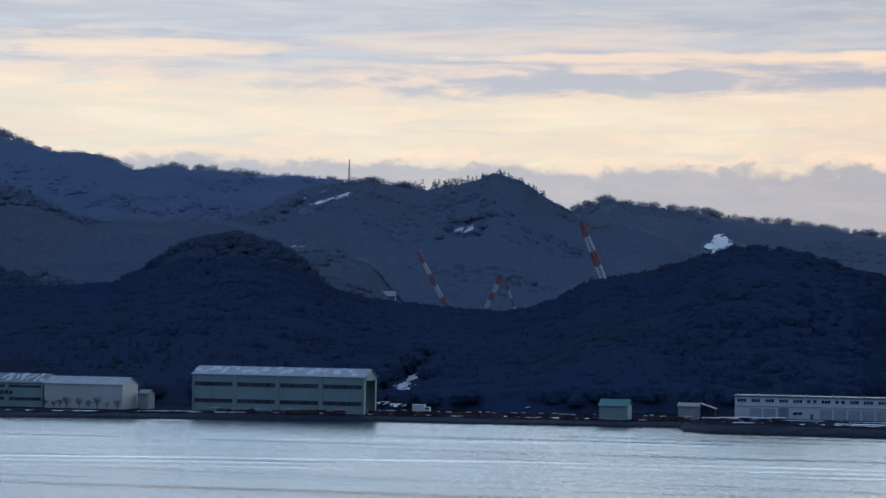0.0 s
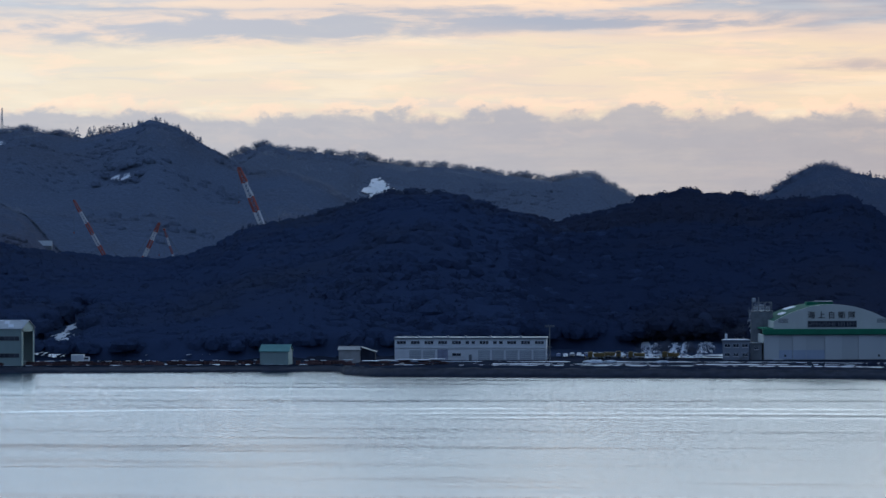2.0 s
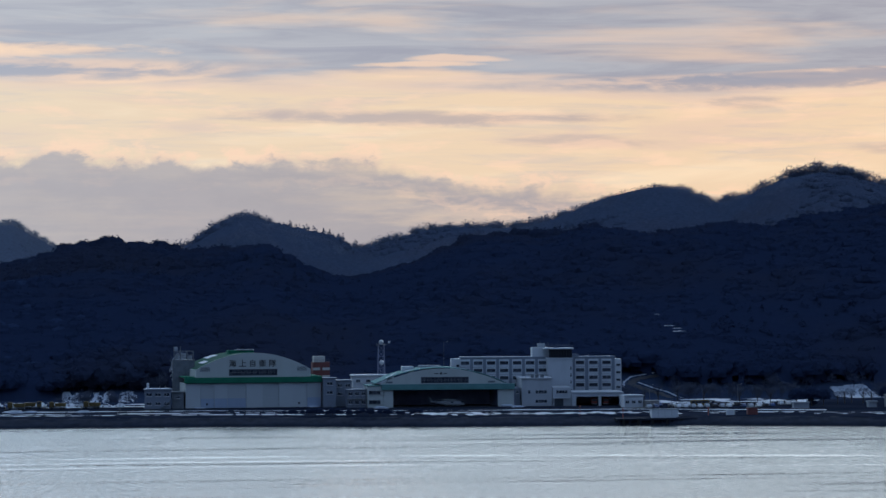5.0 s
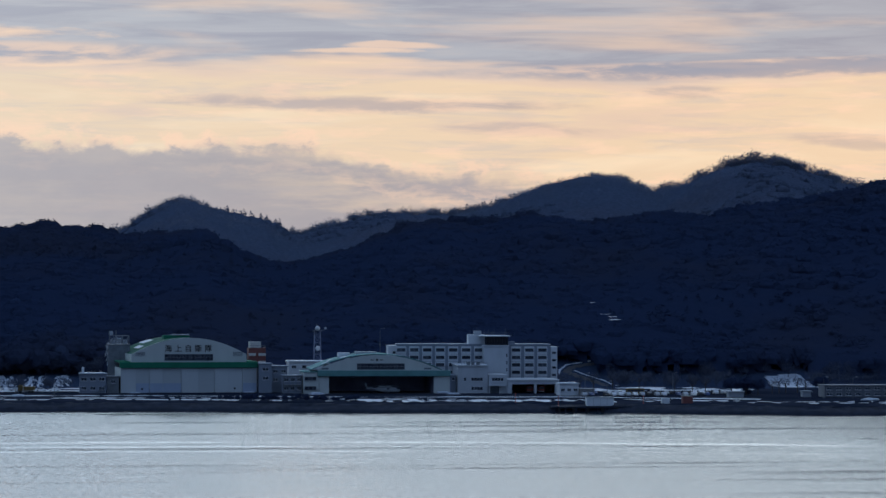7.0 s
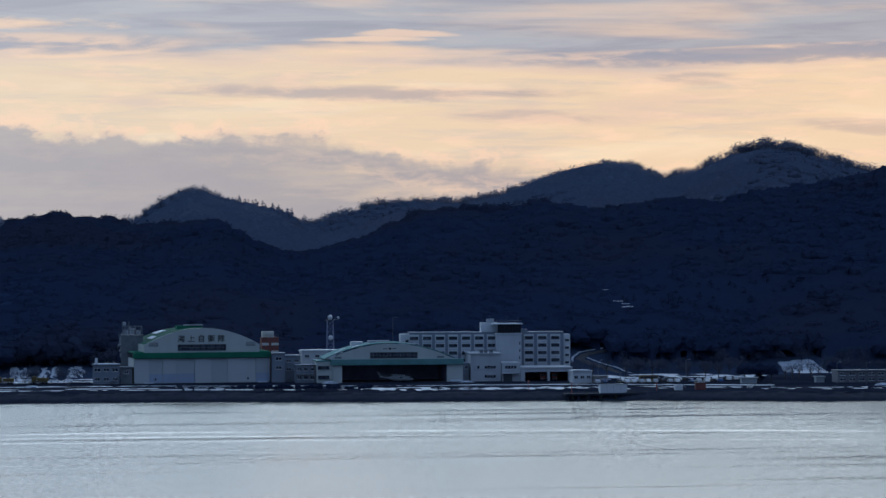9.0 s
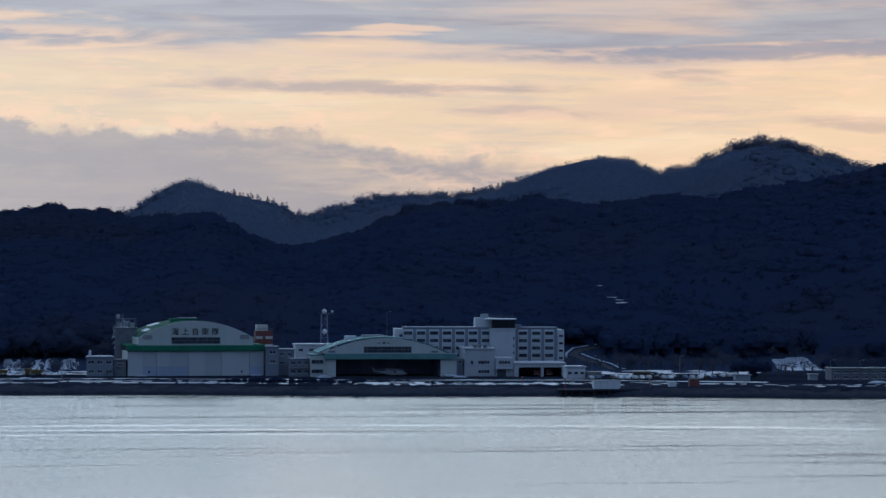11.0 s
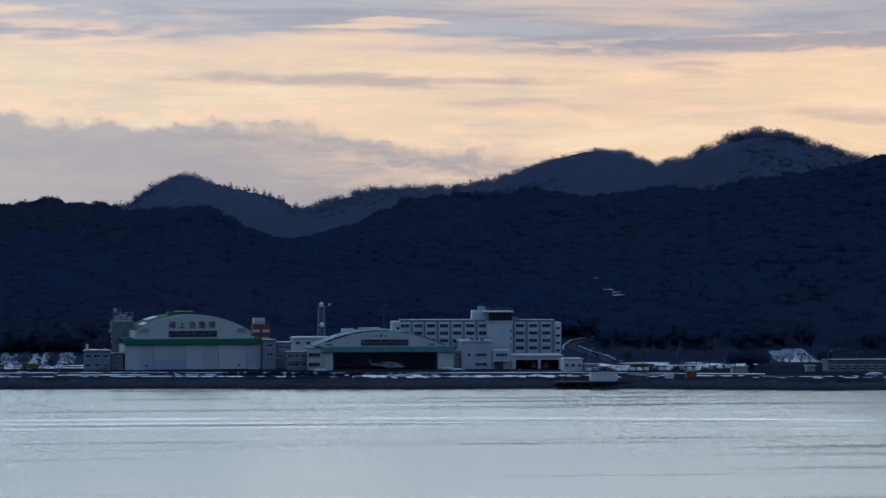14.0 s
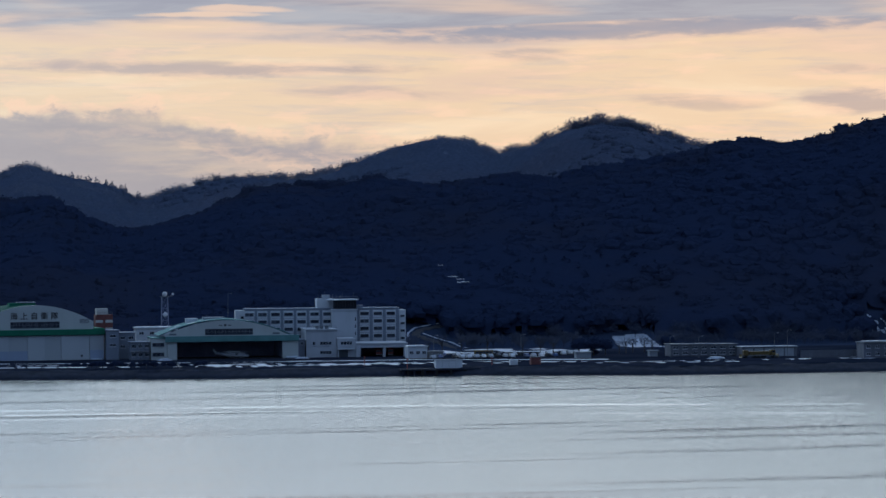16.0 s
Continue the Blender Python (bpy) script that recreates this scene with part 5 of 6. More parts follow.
# ---- barracks with a control tower ----
def office():
    t = thing("office_block", 164.3, 1034, GZ, -4.0, "white six-storey office block with a control tower", "office block")
    L, Dp, H = 31.7, 13, 18.7
    part("wall", bx(-L, L, 0, Dp, -0.5, H), PILASTER, t)
    part("parapet", bx(-L - 0.15, L + 0.15, -0.3, Dp + 0.2, H, H + 0.5, 0.05), PILASTER, t)
    cols = [-30.0 + 5.35 * i for i in range(7)] + [17.4, 22.9, 28.3]
    for a in cols:
        bay = part("bay_panel", bx(a - 2.05, a + 2.05, -0.16, -0.003, 3.4, 18.2), WHITE, t)
        for k in range(5):
            window(t, a, 16.75 - 3.05 * k, 3.5, 1.35, -0.17, PILASTER, 0 if (k + int(a)) % 3 else 1)
        for k in range(4):
            part("bay_ledge", bx(a - 2.05, a + 2.05, -0.22, -0.163, 14.9 - 3.05 * k, 15.05 - 3.05 * k), PILASTER, bay)
    part("end_tower", bx(-L - 3.8, -L - 0.16, 1.0, Dp - 1, -0.5, H - 0.2), WHITE, t)
    part("end_tower", bx(L + 0.16, L + 2.9, 1.0, Dp - 1, -0.5, H - 0.6), WHITE, t)
    for k in range(5):
        window(t, -L - 1.2, 15.6 - 3.05 * k, 1.3, 1.1, 1.0, WHITE, 0)
        window(t, L + 1.6, 15.6 - 3.05 * k, 1.8, 1.05, 1.0, WHITE, 0)
    # stair tower and control cab
    part("stair_tower", bx(3.4, 13.6, -7.0, 4, -0.5, 18.3), LIGHTGREY, t)
    part("stair_cap", bx(3.1, 13.9, -7.4, 4.3, 18.3, 18.8), LIGHTGREY, t)
    for k in range(4):
        window(t, 12.9, 14.6 - 2.9 * k, 0.6, 1.6, -7.0, WHITE, 0)
    part("cab_base", bx(-2.2, 4.6, 1.0, 9, H + 0.5, 23.0), WHITE, t)
    part("cab_roof", bx(1.8, 14.2, -6.9, 6.0, 22.35, 22.8, 0.08), WHITE, t)
    part("cab_core", bx(4.61, 13.6, -5.0, 5.0, 18.81, 22.34), BLACKROOM, t)
    for i in range(8):
        a = 4.65 + i * 8.9 / 8
        part("cab_pane", bx(a + 0.05, a + 1.06, -5.12, -5.02, 19.0, 22.3), CABGLASS, t)
    part("antenna_box", bx(0.2, 3.2, 2, 5, 23.01, 24.6, 0.05), METALROOF, t)
    for x, h in ((-1.4, 1.6), (1.2, 3.0), (6.2, 1.8), (8.5, 2.6), (11.0, 1.4)):
        part("antenna", rod((x, 2.5, 22.9), (x, 2.5, 23.1 + h), 0.06, 0.03, 5), GREYSTEEL, t)
    for i in range(9):
        part("cab_rail_post", rod((2.2 + i * 1.45, -6.5, 22.8), (2.2 + i * 1.45, -6.5, 23.9), 0.05, sides=5), GREYSTEEL, t)
    part("cab_rail", rod((2.2, -6.5, 23.9), (13.8, -6.5, 23.9), 0.05, sides=5), GREYSTEEL, t)
    for x, h in ((4.0, 2.2), (7.3, 1.6), (12.6, 2.8)):
        part("whip_aerial", rod((x, -3.0, 22.8), (x, -3.0, 22.8 + h), 0.07, 0.04, 5), GREYSTEEL, t)
    part("roof_hut", bx(14.3, 17.0, 2, 7, H + 0.51, H + 1.5), PILASTER, t)
    # lower front block
    part("front_block", bx(-9.0, 3.2, -28.0, -0.4, -0.5, 10.8), LIGHTGREY, t)
    part("front_slab", bx(-9.4, 3.4, -28.5, -0.4, 10.8, 11.3), LIGHTGREY, t)
    for x in (-4.5, -2.7, -0.6):
        part("roof_unit", bx(x - 0.7, x + 0.7, -26, -24.5, 11.31, 12.6, 0.05), GREYSTEEL, t)
    for i in range(9):
        part("rail_post", rod((-9.0 + i * 1.5, -28.2, 11.3), (-9.0 + i * 1.5, -28.2, 12.4), 0.05, sides=5), GREYSTEEL, t)
    part("hand_rail", rod((-9.0, -28.2, 12.4), (3.0, -28.2, 12.4), 0.05, sides=5), GREYSTEEL, t)
    part("entry_block", bx(3.41, 10.8, -29.0, -7.5, -0.5, 7.4), LIGHTGREY, t)
    for z in (5.6, 1.9):
        window(t, -1.2, z, 4.6, 1.4, -28.0, WHITE, 3)
    window(t, -6.0, 5.6, 1.1, 1.4, -28.0, WHITE, 0)
    window(t, 7.0, 5.6, 4.6, 1.4, -29.0, WHITE, 3)
    part("entry_canopy", bx(2.9, 9.6, -31.2, -29.01, 3.0, 3.35), LIGHTGREY, t)
    part("entry_door", bx(4.0, 7.6, -29.1, -29.003, 0, 2.9), DARKSTRIP, t)
    # vehicle bays
    part("bay_roof", bx(10.82, 31.6, -30.6, -8.4, 5.0, 5.6, 0.05), LIGHTGREY, t)
    part("bay_back", bx(10.82, 31.6, -9.0, -8.45, -0.5, 4.99), DARKIN, t)
    for a, b in ((10.85, 12.6), (21.6, 22.6), (30.0, 31.5)):
        part("bay_pier", bx(a, b, -30.3, -28.0, -0.5, 4.99), LIGHTGREY, t)
    part("bay_lintel", bx(10.86, 31.5, -30.25, -29.0, 3.7, 4.98), LIGHTGREY, t)
    part("bay_wall", bx(10.87, 11.2, -27.9, -9.01, -0.5, 4.99), DARKIN, t)
    part("bay_wall", bx(31.1, 31.5, -27.9, -9.01, -0.5, 4.99), DARKIN, t)
    # side annex
    part("link_wing", bx(-14.5, -9.42, -26, -6, -0.5, 7.2), PILASTER, t)
    # the archway is a flat panel with its shade painted dark
    part("link_arch", bx(-14.0, -11.4, -26.1, -26.003, -0.2, 3.8), DARKIN, t)
    for x in (-13.2, -10.6):
        window(t, x, 5.6, 1.0, 1.2, -26.0, WHITE, 0)
    return t


office()


# ---- smaller buildings of the base ----
def flat_block(name, x0, x1, y, depth, top, wallm, label, rows=(), rz=0.0, roofm=None, snow=False, base=None, cat="building"):
    g = GZ if base is None else base
    t = thing(name, (x0 + x1) / 2, y, g, rz, label, cat)
    L, H = (x1 - x0) / 2, top - g
    part("wall", bx(-L, L, 0, depth, -0.5, H - 0.35), wallm, t)
    part("roof", bx(-L - 0.4, L + 0.4, -0.6, depth + 0.3, H - 0.35, H, 0.04), roofm or wallm, t)
    if snow:
        part("roof_snow", bx(-L + 0.2, L - 0.3, -0.3, depth - 0.3, H + 0.002, H + 0.22, 0.08), SNOW, t, "layer of snow on the flat roof")
    for z, n, wd, ht in rows:
        for i in range(n):
            window(t, -L + (i + 0.5) * 2 * L / n, z, wd, ht, 0.0, WHITE, 1)
    return t


t = flat_block("annex", 3.6, 14.0, 1014, 9, 11.0, PILASTER, "pale two-storey annex with a flat roof and chimney", ((5.6, 3, 2.2, 1.3), (2.0, 3, 2.0, 1.3)), snow=True)
part("chimney", bx(-4.4, -3.4, 3, 4, 7.8, 10.2, 0.05), WHITE, t)
t = flat_block("stair_annex", 14.5, 19.0, 1015, 8, 9.9, GREYSTEEL, "grey annex with an outside steel stair beside the hangar", ((4.6, 1, 1.6, 1.2),))
for k in range(10):
    part("stair_step", bx(-6.5 + 0.62 * k, -5.7 + 0.62 * k, -2.0, -0.7, 0.4 + 0.5 * k, 0.5 + 0.5 * k), GREYSTEEL, t)
part("stair_string", rod((-6.5, -2.05, 0.3), (-0.3, -2.05, 5.4), 0.14), GREYSTEEL, t)


def plant_tower():
    t = thing("plant_tower", 19.4, 1036, GZ, 0, "grey clad plant tower with an open steel frame on top", "tower")
    part("wall", bx(-4.4, 4.4, 0, 8, -0.5, 18.6), GREYSTEEL, t)
    for i in range(7):
        part("cladding_rib", bx(-4.3 + i * 1.4, -4.15 + i * 1.4, -0.12, -0.003, 0, 18.5), GREYSTEEL, t)
    part("roof", bx(-4.6, 4.6, -0.2, 8.2, 18.61, 18.9), GREYSTEEL, t)
    for x in (-3.8, -1.2, 1.4, 4.0):
        for y in (0.5, 5.0):
            part("frame_post", rod((x, y, 18.9), (x, y, 24.4 if x < 0 else 22.4), 0.12, sides=5), GREYSTEEL, t)
    for z in (20.8, 22.4):
        part("frame_beam", rod((-3.8, 0.5, z), (4.0, 0.5, z), 0.1, sides=5), GREYSTEEL, t)
        part("frame_beam", rod((-3.8, 5.0, z), (4.0, 5.0, z), 0.1, sides=5), GREYSTEEL, t)
    for a, b in ((-3.8, -1.2), (1.4, 4.0)):
        part("frame_brace", rod((a, 0.5, 18.9), (b, 0.5, 22.4), 0.08, sides=5), GREYSTEEL, t)
    for x, z in ((-2.6, 19.2), (0.2, 19.8), (2.6, 19.0), (-3.2, 22.6)):
        part("tank", bx(x - 0.8, x + 0.8, 1.5, 3.2, z, z + 1.6, 0.2), METALROOF, t)


plant_tower()
flat_block("side_block", 74.6, 79.6, 1016, 10, 15.0, PILASTER, "narrow grey block beside the large hangar", ((9.4, 1, 2.4, 1.2), (5.8, 1, 2.4, 1.2)), rz=1)
flat_block("link_block", 80.0, 86.4, 1022, 12, 13.8, PILASTER, "grey link block between the hangars", ((8.4, 2, 1.8, 1.2), (5.0, 2, 1.8, 1.2)))
t = flat_block("duty_block", 83.6, 91.2, 1009, 9, 10.4, PILASTER, "two-storey grey duty block with open galleries", ((5.4, 3, 1.6, 1.3), (2.0, 3, 1.6, 1.4)))
for i in range(5):
    part("gallery_post", rod((-3.6 + i * 1.8, -1.0, 0), (-3.6 + i * 1.8, -1.0, 6.8), 0.1, sides=6), GREYSTEEL, t)
part("gallery_slab", bx(-3.9, 3.9, -1.2, -0.01, 3.3, 3.5), CONCRETE, t)
flat_block("store_block", 89.0, 106.0, 1046, 12, 15.0, WHITE, "white store block with snow on its flat roof", ((9.5, 4, 1.8, 1.2),), snow=True)


def checked_tower():
    t = thing("checked_tower", 76.4, 1052, GZ, 3, "red and white chequered tower with a white top", "tower")
    part("core", bx(-3.5, 3.5, 0, 6, -0.5, 17.2), BRICKRED, t)
    for z0, z1 in ((13.9, 15.0), (10.9, 11.8), (8.4, 9.4)):
        for x0, x1 in ((-3.5, -0.6), (0.5, 3.5)):
            part("white_panel", bx(x0, x1, -0.12, -0.003, z0, z1), CREAM, t, "white panel")
    part("top_block", bx(-3.0, 1.6, 0.5, 5.5, 17.21, 19.7, 0.06), CREAM, t, "pale block on top")
    part("rail", rod((-3.4, 0, 18.2), (3.4, 0, 18.2), 0.06, sides=5), GREYSTEEL, t)
    for i in range(5):
        part("rail_post", rod((-3.4 + 1.7 * i, 0, 17.2), (-3.4 + 1.7 * i, 0, 18.2), 0.05, sides=5), GREYSTEEL, t)


checked_tower()


def truss(p0, p1, w0, w1, bays, chord, material, parent, name):
    """A square lattice from p0 to p1 as one mesh."""
    p0, p1 = Vector(p0), Vector(p1)
    q = (p1 - p0).to_track_quat("Z", "Y")
    bm = bmesh.new()

    def c(i, k):
        u = i / bays
        h = (w0 + (w1 - w0) * u) / 2
        sx, sy = ((-1, -1), (1, -1), (1, 1), (-1, 1))[k % 4]
        return p0.lerp(p1, u) + q @ Vector((sx * h, sy * h, 0))
    for k in range(4):
        rod(c(0, k), c(bays, k), chord, chord, 4, bm)
        for i in range(bays):
            rod(c(i, k), c(i + 1, k + 1), chord * 0.55, chord * 0.55, 3, bm)
            rod(c(i, k), c(i, k + 1), chord * 0.55, chord * 0.55, 3, bm)
    return part(name, bm, material, parent)


def radome_mast():
    t = thing("radome_mast", 102.3, 1062, GZ, 0, "dark lattice mast with two white radomes", "radio mast")
    truss((0, 0, -0.3), (0, 0, 24.0), 3.4, 2.4, 10, 0.16, DARKIN, t, "lattice")
    part("platform", bx(-1.9, 1.9, -1.9, 1.9, 24.0, 24.2), GREYSTEEL, t)
    part("radome", ball(1.05, 0.0, 0.0, 25.2), DOME, t, "round white radome")
    part("bracket", bx(-0.8, 0.8, -2.2, -1.2, 15.6, 15.8), GREYSTEEL, t)
    part("radome", ball(1.0, 0.0, -1.9, 16.8), DOME, t, "round white radome")
    part("arm", rod((1.2, 0, 24.3), (3.4, 0, 24.5), 0.1, sides=5), GREYSTEEL, t)
    part("drum_antenna", rod((3.4, -0.4, 25.2), (3.4, 0.3, 25.2), 0.5, sides=12), DOME, t)


radome_mast()
flat_block("guard_house", 190.0, 197.5, 981, 7, 8.0, WHITE, "small white guard house with snow on its roof", ((2.2, 3, 1.5, 1.2),), snow=True)
flat_block("bike_shed", 198.0, 203.5, 979, 4, 6.0, CONCRETE, "low grey shed beside the guard house", ((1.4, 2, 1.2, 0.9),))
flat_block("barrack", 290.0, 316.5, 956, 10, 8.0, DULL, "long low grey barrack with dark windows", ((3.4, 7, 2.2, 1.0), (1.2, 7, 2.2, 1.0)), rz=-3)
t = flat_block("vehicle_store", 315.5, 337.5, 945, 9, 7.1, DULL, "low grey vehicle store with a pale roof edge", (), rz=-3, roofm=METALROOF)
for i in range(5):
    part("roller_door", bx(-10.2 + i * 4.1, -6.7 + i * 4.1, -0.1, -0.003, 0, 3.1), METALROOF, t)
t = thing("boundary_wall", 345.0, 927, GZ, -3, "plain concrete boundary wall", "wall")
for i in range(8):
    part("wall_panel", bx(-12 + i * 3.0, -9.04 + i * 3.0, 0, 0.25, -0.5, 2.7), DULL, t)
t = flat_block("gate_house", 353.5, 371.5, 914, 9, 9.2, DULL, "two-storey cream gate house with a dark flat roof", ((4.3, 5, 1.5, 1.2), (1.5, 5, 1.5, 1.2)), rz=-4, roofm=GREYSTEEL)
part("upper_snow", bx(-8, 8, 0, 7, 6.25, 6.4), SNOW, t, "thin snow on the roof")
for x, y, w in ((255.0, 958, 6.0), (284.5, 962, 3.2)):
    flat_block("kiosk", x - w / 2, x + w / 2, y, 3, 5.6, METALROOF, "small pale cabin at the edge of the apron", (), cat="cabin")


# ---- pier below the office block ----
def pier():
    t = thing("pier", 190.5, 902, 0.0, 0, "dark concrete pier on piles below the bank", "pier")
    part("deck", bx(-18.5, 18.5, 0, 9, 1.7, 2.4, 0.05), ROCK, t)
    for i in range(10):
        part("pile", rod((-17.5 + i * 3.9, 0.8, -3), (-17.5 + i * 3.9, 0.8, 1.69), 0.45, sides=8), ROCK, t)
    for i in range(7):
        part("fender", bx(-16.5 + i * 5.3, -15.6 + i * 5.3, -0.4, -0.003, 0.2, 2.2, 0.1), TYRE, t)


pier()
t = thing("white_cabin", 190.3, 905.0, 2.4, 0, "white flat-roofed cabin on the pier", "cabin")
part("wall", bx(-4.9, 4.9, 0, 3.2, 0, 3.0, 0.04), WHITE, t)
part("roof", bx(-5.1, 5.1, -0.2, 3.4, 3.01, 3.2), METALROOF, t)
for i in range(3):
    part("panel_joint", bx(-2.6 + i * 2.5, -2.5 + i * 2.5, -0.04, -0.002, 0.1, 2.9), METALROOF, t)
t = thing("white_box", 214.2, 903.5, spot(214, 903.5), 0, "small white equipment box above the sea wall", "equipment box")
part("cabinet", bx(-1.4, 1.4, 0, 1.6, 0, 2.0, 0.05), WHITE, t)
t = thing("red_store", 222.8, 905, spot(222.8, 905), 0, "small faded red store above the sea wall", "cabin")
part("wall", bx(-1.8, 1.8, 0, 2.4, 0, 2.6, 0.04), BRICKRED, t)
part("roof", bx(-2.0, 2.0, -0.2, 2.6, 2.61, 2.8), GREYSTEEL, t)
for x, y, z in ((174.6, 904, 2.4), (206.0, 904, 2.4), (160.5, 913, 3.1)):
    t = thing("marker_post", x, y, z, 0, "thin red marker post at the water's edge", "post", "red posts along the shore")
    part("pole", rod((0, 0, -0.2), (0, 0, 3.4), 0.13, 0.10, 8), RED, t)
    part("cap", rod((0, 0, 3.4), (0, 0, 3.8), 0.3, 0.1, 8), RED, t)


# ---- vehicles ----
def car_kind(colour, name="car"):
    t = thing(name, 0, 0, 0, 0, "", "car", "parked cars")
    bm = extrude_xz([(-2.2, 0.35), (2.15, 0.35), (2.2, 0.8), (1.2, 0.98), (0.6, 1.45), (-1.4, 1.48), (-2.1, 0.98)], -0.82, 0.82)
    part("body", bm, colour, t)
    part("side_window", extrude_xz([(0.95, 1.0), (0.52, 1.36), (-1.3, 1.38), (-1.75, 1.0)], -0.845, -0.822), GLASS, t)
    part("windscreen", bx(0.62, 1.18, -0.7, 0.7, 1.0, 1.06), GLASS, t)
    for x in (-1.35, 1.35):
        for y in (-0.88, 0.68):
            w0 = part("wheel", rod((x, y, 0.33), (x, y + 0.2, 0.33), 0.33, sides=10), TYRE, t)
    part("snow_cap", bx(-1.3, 0.5, -0.7, 0.7, 1.47, 1.58, 0.05), SNOW, t, "thin snow on the roof")
    return t


CARCOL = [mat("car_" + n, c, 0.35, 0.1, 1.0, metal=0.2, bump=0) for n, c in (("white", (0.7, 0.71, 0.72)), ("silver", (0.4, 0.42, 0.44)), ("black", (0.02, 0.02, 0.025)), ("blue", (0.05, 0.09, 0.2)))]
kinds = [car_kind(c) for c in CARCOL]
for k, n in zip(kinds, ("white", "silver", "black", "dark blue")):
    k["label"] = n + " car parked in the snowy lot"
rg = np.random.default_rng(21)
spots = [(198 + i * 2.9, 972 + (i % 3) * 0.6, 90) for i in range(18)] + [(200 + i * 2.9, 990, 90) for i in range(22)] + [(-63 + i * 2.9, 1036, 90) for i in range(14)] + [(-61 + i * 2.9, 1049, 90) for i in range(13)] + [(-22 + i * 5.2, 1034, 0) for i in range(4)]
used = set()
for i, (x, y, a) in enumerate(spots):
    if rg.random() < 0.12:
        continue
    k = int(rg.choice(4, p=(0.4, 0.25, 0.2, 0.15)))
    m = pose(x, y, spot(x, y) + 0.02, 0, 0, a + 180 * int(rg.integers(0, 2)) + rg.uniform(-3, 3))
    if k not in used:
        used.add(k)
        kinds[k].matrix_world = m
    else:
        copy_thing(kinds[k], m)


def bus(x, y):
    t = thing("bus", x, y, spot(x, y), 0, "yellow bus parked among the cars", "bus")
    part("body", bx(-3.6, 3.6, -1.1, 1.1, 0.4, 2.9, 0.15), YELLOW, t)
    for i in range(5):
        part("side_window", bx(-3.2 + i * 1.3, -2.1 + i * 1.3, -1.14, -1.102, 1.6, 2.4), GLASS, t)
    for a in (-2.3, 2.3):
        for b in (-1.12, 0.9):
            part("wheel", rod((a, b, 0.45), (a, b + 0.25, 0.45), 0.45, sides=10), TYRE, t)


bus(219.5, 978)


def plough_truck(x, y, rz, label="yellow snow plough truck parked beside the apron"):
    t = thing("plough_truck", x, y, spot(x, y), rz, label, "plough truck", "yellow plough trucks")
    part("chassis", bx(-3.6, 3.0, -0.9, 0.9, 0.6, 1.0), GREYSTEEL, t)
    part("hopper", extrude_xz([(-3.6, 1.2), (0.4, 1.2), (0.8, 2.6), (-3.9, 2.6)], -1.2, 1.2), YELLOW, t)
    cab = part("cab", bx(1.0, 2.9, -1.1, 1.1, 1.0, 3.1, 0.15), YELLOW, t)
    part("side_window", bx(1.4, 2.6, -1.14, -1.102, 2.1, 2.8), GLASS, cab)
    part("beacon", rod((1.9, 0, 3.1), (1.9, 0, 3.4), 0.15, sides=8), YELLOW, cab)
    bm = bmesh.new()
    prof = [(3.9, 0.15), (3.7, 0.6), (3.75, 1.1), (4.0, 1.55)]
    r = [[bm.verts.new((px + d, yy, pz)) for px, pz in prof] for yy in (-1.6, 1.6) for d in (0, 0.12)]
    for a, b in ((0, 2), (1, 3)):
        for i in range(3):
            bm.faces.new((r[a][i], r[a][i + 1], r[b][i + 1], r[b][i]))
    for a, b in ((0, 1), (2, 3)):
        for i in range(3):
            bm.faces.new((r[a][i], r[a][i + 1], r[b][i + 1], r[b][i]))
    for i in (0, 3):
        bm.faces.new((r[0][i], r[1][i], r[3][i], r[2][i]))
    part("plough_blade", bm, YELLOW, t)
    part("push_frame", bx(2.9, 3.75, -0.4, 0.4, 0.5, 0.8), GREYSTEEL, t)
    for a in (-2.8, -1.6, 2.0):
        for b in (-1.2, 0.9):
            part("wheel", rod((a, b, 0.5), (a, b + 0.3, 0.5), 0.5, sides=10), TYRE, t)


for x, y, a in ((-47, 1014, 178), (-31, 1016, 182), (-17.5, 1018, 176), (-40, 1024, 0), (313.5, 930, 180), (320.5, 930, 4)):
    plough_truck(x, y, a)


def fire_engine(x, y):
    t = thing("fire_engine", x, y, GZ, -96, "red fire engine inside a dark vehicle bay", "fire engine")
    part("body", bx(-3.0, 1.4, -1.2, 1.2, 0.6, 3.0, 0.1), RED, t)
    cab = part("cab", bx(1.45, 3.4, -1.2, 1.2, 0.6, 2.9, 0.15), RED, t)
    part("windscreen", bx(3.38, 3.44, -1.0, 1.0, 1.7, 2.5), GLASS, cab)
    part("bumper", bx(3.41, 3.6, -1.2, 1.2, 0.5, 0.8), METALROOF, t)
    for a in (-2.0, 2.2):
        for b in (-1.2, 0.92):
            part("wheel", rod((a, b, 0.5), (a, b + 0.28, 0.5), 0.5, sides=10), TYRE, t)


fire_engine(183.2, 1010.5)
fire_engine(188.0, 1010.2)


